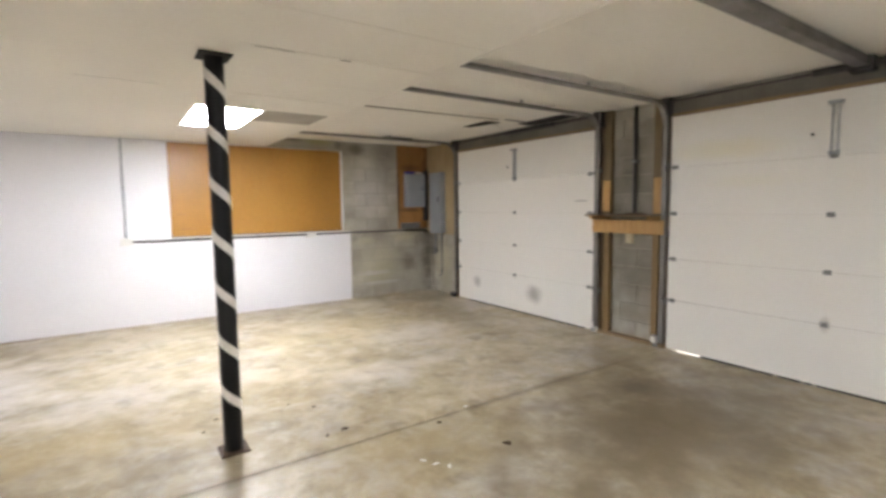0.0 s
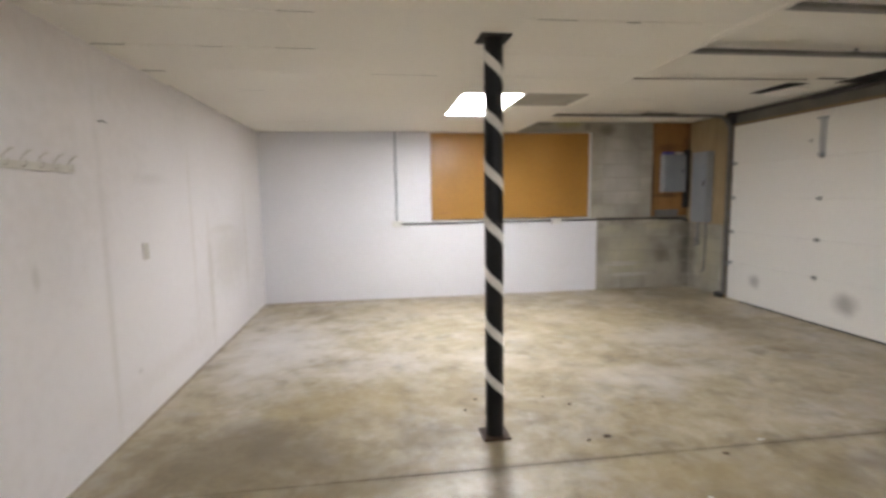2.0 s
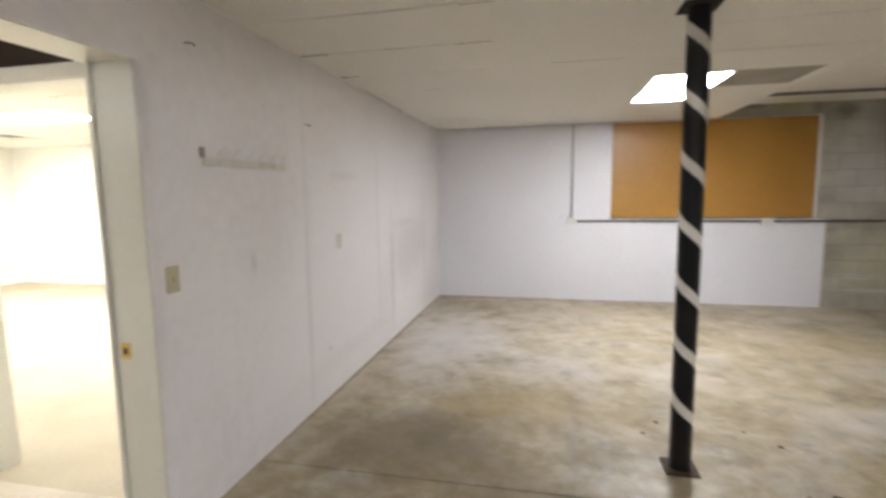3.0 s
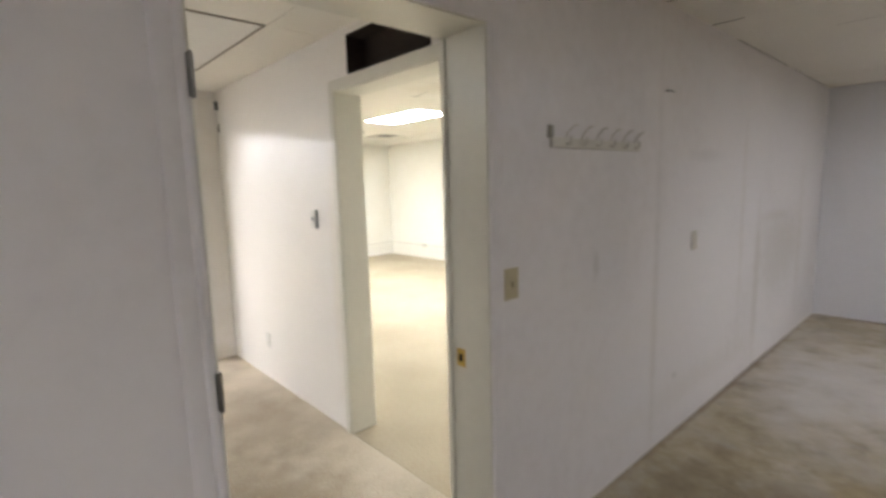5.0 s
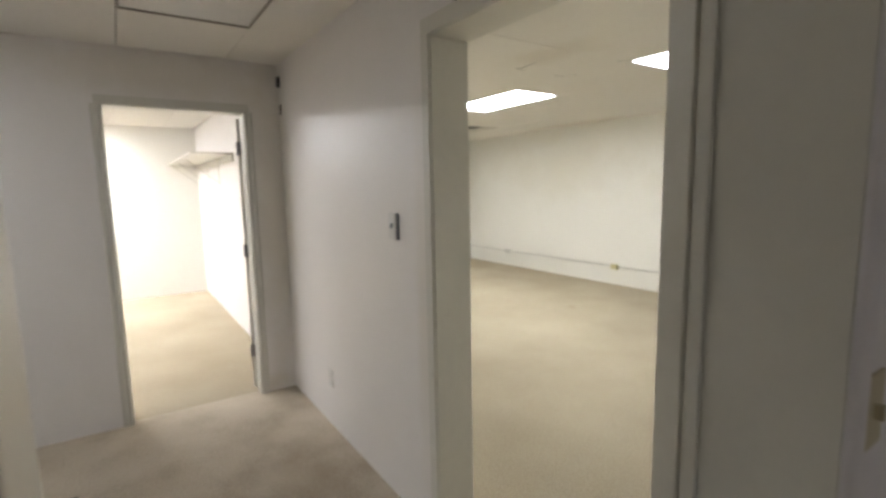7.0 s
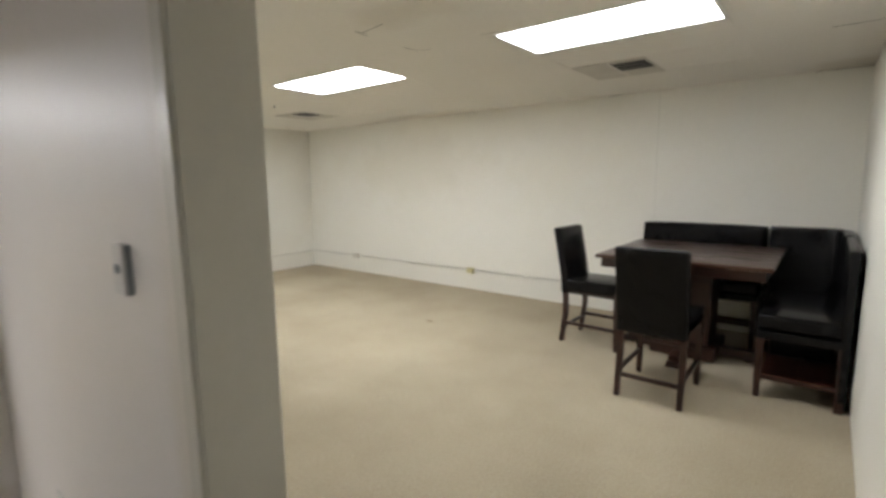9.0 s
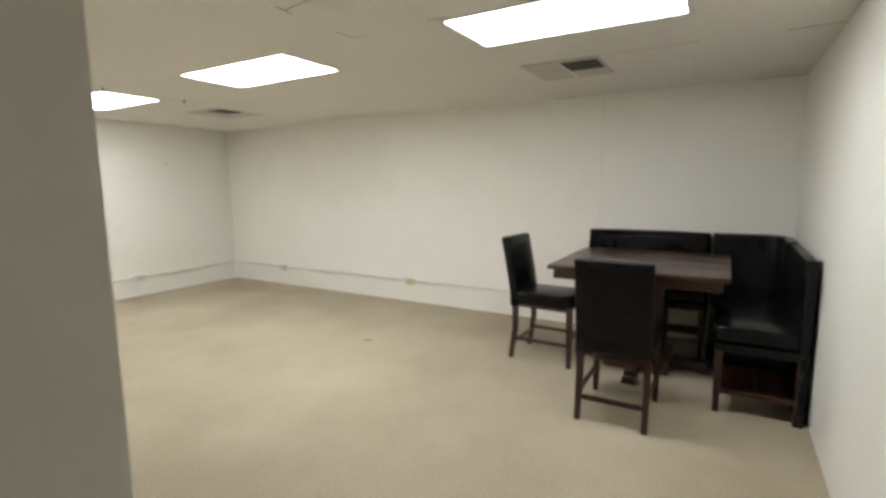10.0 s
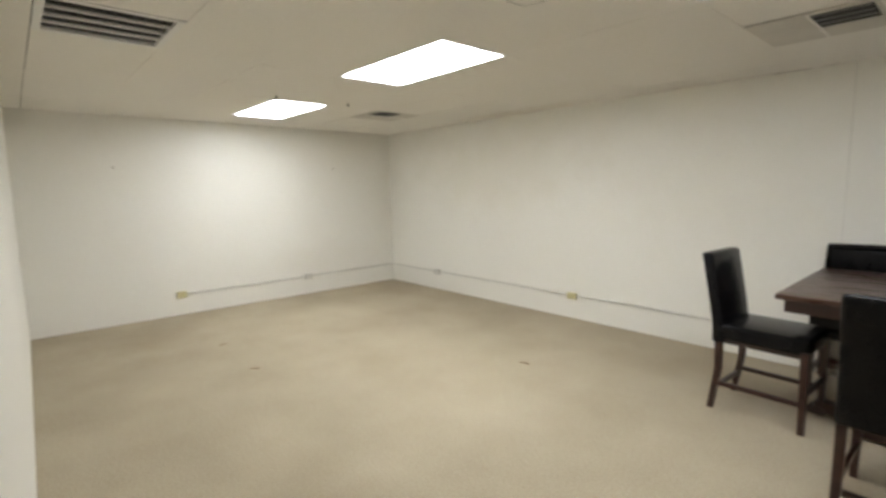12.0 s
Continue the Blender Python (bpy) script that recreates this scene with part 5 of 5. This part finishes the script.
def chair(at, turn, label):
    """Counter chair: back at -y, seat towards +y."""
    root = thing("dining_chair", at, label, "chair", "chairs at the table", turn)
    w, d = 0.205, 0.26
    part("seat", cushion(-0.235, -0.23, 0.485, 0.235, 0.285, 0.61, 0.03), M["leather"], root, "", True)
    m = padded_panel(-0.232, -0.037, 0.465, 0.232, 0.037, 1.072, 0.022)
    for v in m.verts:
        v.co.y += -0.235 - 0.20 * max(0.0, v.co.z - 0.56) ** 1.15
    part("backrest", m, M["leather"], root, "padded black leatherette back", True)
    for sx in (-1, 1):
        part("leg", taper(bmesh.new(), (sx * w, d, 0.0), (sx * w, d - 0.005, 0.52), 0.034, 0.044), M["mahogany"], root)
        m = bmesh.new()
        taper(m, (sx * w, -d - 0.005, 0.0), (sx * w, -d + 0.035, 0.28), 0.034, 0.040)
        taper(m, (sx * w, -d + 0.035, 0.28), (sx * w, -d + 0.03, 0.52), 0.040, 0.042)
        part("leg", m, M["mahogany"], root)
        part("stretcher", slab(sx * w - 0.011, -d + 0.03, 0.17, sx * w + 0.011, d - 0.015, 0.20, 0.003), M["mahogany"], root)
    part("stretcher", slab(-w + 0.02, -d + 0.005, 0.135, w - 0.02, -d + 0.027, 0.165, 0.003), M["mahogany"], root)
    part("stretcher", slab(-w + 0.02, d - 0.012, 0.235, w - 0.02, d + 0.010, 0.265, 0.003), M["mahogany"], root)
    part("seat_frame", slab(-w + 0.01, -d + 0.04, 0.465, w - 0.01, d - 0.02, 0.50, 0.003), M["mahogany"], root)
    return root


first = chair((-1.302, 3.17, 0), 0, "black leatherette counter chair with its back to the room")
c2 = copy_thing(first, pose(-2.05, 3.955, 0, 0, 0, -93))
tagged(c2, "black leatherette counter chair at the table's end")

tb = thing("dining_table", (-1.312, 4.155, 0), "square dark brown counter-height table on a pedestal", "table")
part("tabletop", slab(-0.625, -0.62, 0.862, 0.625, 0.62, 0.893, 0.006), M["table_wood"], tb)
part("plinth", slab(-0.25, -0.25, 0.02, 0.25, 0.25, 0.13, 0.008), M["mahogany"], tb)
part("apron", slab(-0.585, -0.58, 0.785, 0.585, 0.58, 0.861, 0.004), M["mahogany"], tb)
part("column", slab(-0.19, -0.19, 0.13, 0.19, 0.19, 0.784, 0.008), M["mahogany"], tb)
for k in range(4):
    a = radians(90 * k)
    m = bmesh.new()
    box(m, 0.24, -0.04, 0.02, 0.50, 0.04, 0.10, 0.008)
    taper(m, (0.49, 0, 0.012), (0.49, 0, 0.06), 0.10, 0.085)
    bmesh.ops.rotate(m, verts=m.verts, cent=(0, 0, 0), matrix=Matrix.Rotation(a, 3, "Z"))
    part("foot", m, M["mahogany"], tb)
    part("glide", tube(bmesh.new(), [(0.5 * math.cos(a), 0.5 * math.sin(a), 0), (0.5 * math.cos(a), 0.5 * math.sin(a), 0.012)], 0.022, 10), M["white_plastic"], tb, "white plastic glide")


def bench(at, turn, w, label, d=0.54, ends=(1, 1), low=0.40, padded=True):
    """Bench with its back at +y (against a wall), seat towards -y; x from 0 to w."""
    root = thing("bench", at, label, "bench", "corner bench pieces", turn)
    part("seat", cushion(0.004, -d, 0.475, w - 0.004, -0.06, 0.60, 0.03), M["leather"], root, "", True)
    part("seat_skirt", slab(0.01, -d + 0.012, 0.42, w - 0.01, -0.05, 0.476, 0.004), M["leather"], root)
    m = cushion(0.004, -0.085, low, w - 0.004, -0.012, 1.065, 0.02)
    part("backrest", m, M["leather"], root, "padded black leatherette back", True)
    if padded:
        part("back_cushion", cushion(0.022, -0.118, 0.60, w - 0.022, -0.08, 1.042, 0.035), M["leather"], root, "", True)
    for x in ((0.035,) if ends[0] else ()) + ((w - 0.035,) if ends[1] else ()):
        part("leg", taper(bmesh.new(), (x, -d + 0.035, 0), (x, -d + 0.035, 0.43), 0.036, 0.048), M["mahogany"], root)
        part("leg", taper(bmesh.new(), (x, -0.055, 0), (x, -0.055, 0.43), 0.05, 0.05), M["mahogany"], root)
        part("stretcher", slab(x - 0.012, -d + 0.05, 0.13, x + 0.012, -0.075, 0.165, 0.003), M["mahogany"], root)
    part("stretcher", slab(0.05, -d / 2 - 0.012, 0.135, w - 0.05, -d / 2 + 0.012, 0.165, 0.003), M["mahogany"], root)
    return root


BW = PART - 0.012
lb = bench((-1.965, NORTH - 0.014, 0), 0, 1.125, "long black leatherette bench against the back wall")
part("back_rail", slab(0.03, -0.07, 0.095, 1.095, -0.05, 0.15, 0.003), M["mahogany"], lb, "dark low back rail")
sbn = bench((BW, 4.44, 0), -90, 1.0, "black leatherette bench along the side wall", low=0.02, padded=False)
part("under_shelf", slab(0.03, -0.49, 0.14, 0.955, -0.09, 0.155, 0.003), M["mahogany"], sbn, "dark wooden shelf below the seat")
part("inner_panel", slab(0.44, -0.48, 0.156, 0.455, -0.09, 0.42, 0.003), M["leather"], sbn, "black panel below the seat")
cbn = thing("corner_bench", (BW, NORTH - 0.014, 0), "black leatherette corner seat with a rounded back", "bench", "corner bench pieces")
part("seat", cushion(-0.60, -0.60, 0.475, -0.07, -0.07, 0.60, 0.03), M["leather"], cbn, "", True)
m = bmesh.new()
pts = [(-0.606, -0.055)] + [(-0.20 + 0.145 * math.cos(a), -0.20 + 0.145 * math.sin(a)) for a in [math.pi / 2 * (1 - k / 8) for k in range(9)]] + [(-0.055, -0.606)]
prev = None
for i, p in enumerate(pts):
    q0, q1 = pts[max(i - 1, 0)], pts[min(i + 1, len(pts) - 1)]
    t = Vector((q1[0] - q0[0], q1[1] - q0[1])).normalized()
    nrm = Vector((t.y, -t.x))
    prof = [(-0.042, 0.05), (0.042, 0.05), (0.044, 1.03), (0.034, 1.058), (0.0, 1.066), (-0.034, 1.058), (-0.044, 1.03)]
    row = [m.verts.new((p[0] + nrm.x * o, p[1] + nrm.y * o, zz)) for o, zz in prof]
    if prev:
        for k in range(len(prof)):
            m.faces.new((prev[k], prev[(k + 1) % len(prof)], row[(k + 1) % len(prof)], row[k]))
    else:
        m.faces.new(row[::-1])
    prev = row
m.faces.new(prev)
bmesh.ops.recalc_face_normals(m, faces=m.faces)
m2 = slab(-0.60, -0.60, 0.03, -0.09, -0.58, 0.474, 0.003)
box(m2, -0.60, -0.58, 0.03, -0.58, -0.09, 0.474, 0.003)
part("skirt_panel", m2, M["leather"], cbn, "black skirt panel down to the floor")
part("backrest", m, M["leather"], cbn, "curved padded black back", True)
for x, y in ((-0.56, -0.09), (-0.09, -0.56), (-0.56, -0.56), (-0.10, -0.10)):
    part("leg", taper(bmesh.new(), (x, y, 0), (x, y, 0.48), 0.04, 0.05), M["mahogany"], cbn)

# ---- scraps on the garage floor ----
for i, (x, y, s) in enumerate(((2.30, 1.37, 0.030), (2.19, 1.20, 0.022), (2.81, 1.33, 0.020), (2.95, 1.17, 0.024), (3.0, 0.69, 0.042), (2.87, 0.66, 0.026), (3.58, 0.39, 0.032), (3.77, -0.11, 0.045))):
    sc = thing("leaf_scrap", (x, y, 0), "crumpled brown leaf scrap on the concrete", "leaf scrap", "leaf scraps", 47 * i)
    m = bmesh.new()
    bmesh.ops.create_icosphere(m, subdivisions=2, radius=s * 0.62)
    for v in m.verts:
        v.co.x *= 1.25
        v.co *= 0.75 + 0.5 * noise.noise(v.co * 40 + Vector((i * 3.1, 0, 0)))
        v.co.z = max(-0.001, v.co.z * 0.45) + 0.001
    part("scrap", m, M["debris"], sc)
for i, (x, y) in enumerate(((3.26, -0.05), (3.31, -0.12), (3.22, 0.02), (3.9, 0.5))):
    sc = thing("paint_fleck", (x, y, 0), "white paint fleck on the concrete", "paint fleck", "paint flecks", 63 * i)
    m = slab(-0.02, -0.007, 0.0005, 0.017, 0.008, 0.002)
    box(m, -0.006, -0.013, 0.0006, 0.024, -0.004, 0.0025)
    part("fleck", m, M["paper"], sc)

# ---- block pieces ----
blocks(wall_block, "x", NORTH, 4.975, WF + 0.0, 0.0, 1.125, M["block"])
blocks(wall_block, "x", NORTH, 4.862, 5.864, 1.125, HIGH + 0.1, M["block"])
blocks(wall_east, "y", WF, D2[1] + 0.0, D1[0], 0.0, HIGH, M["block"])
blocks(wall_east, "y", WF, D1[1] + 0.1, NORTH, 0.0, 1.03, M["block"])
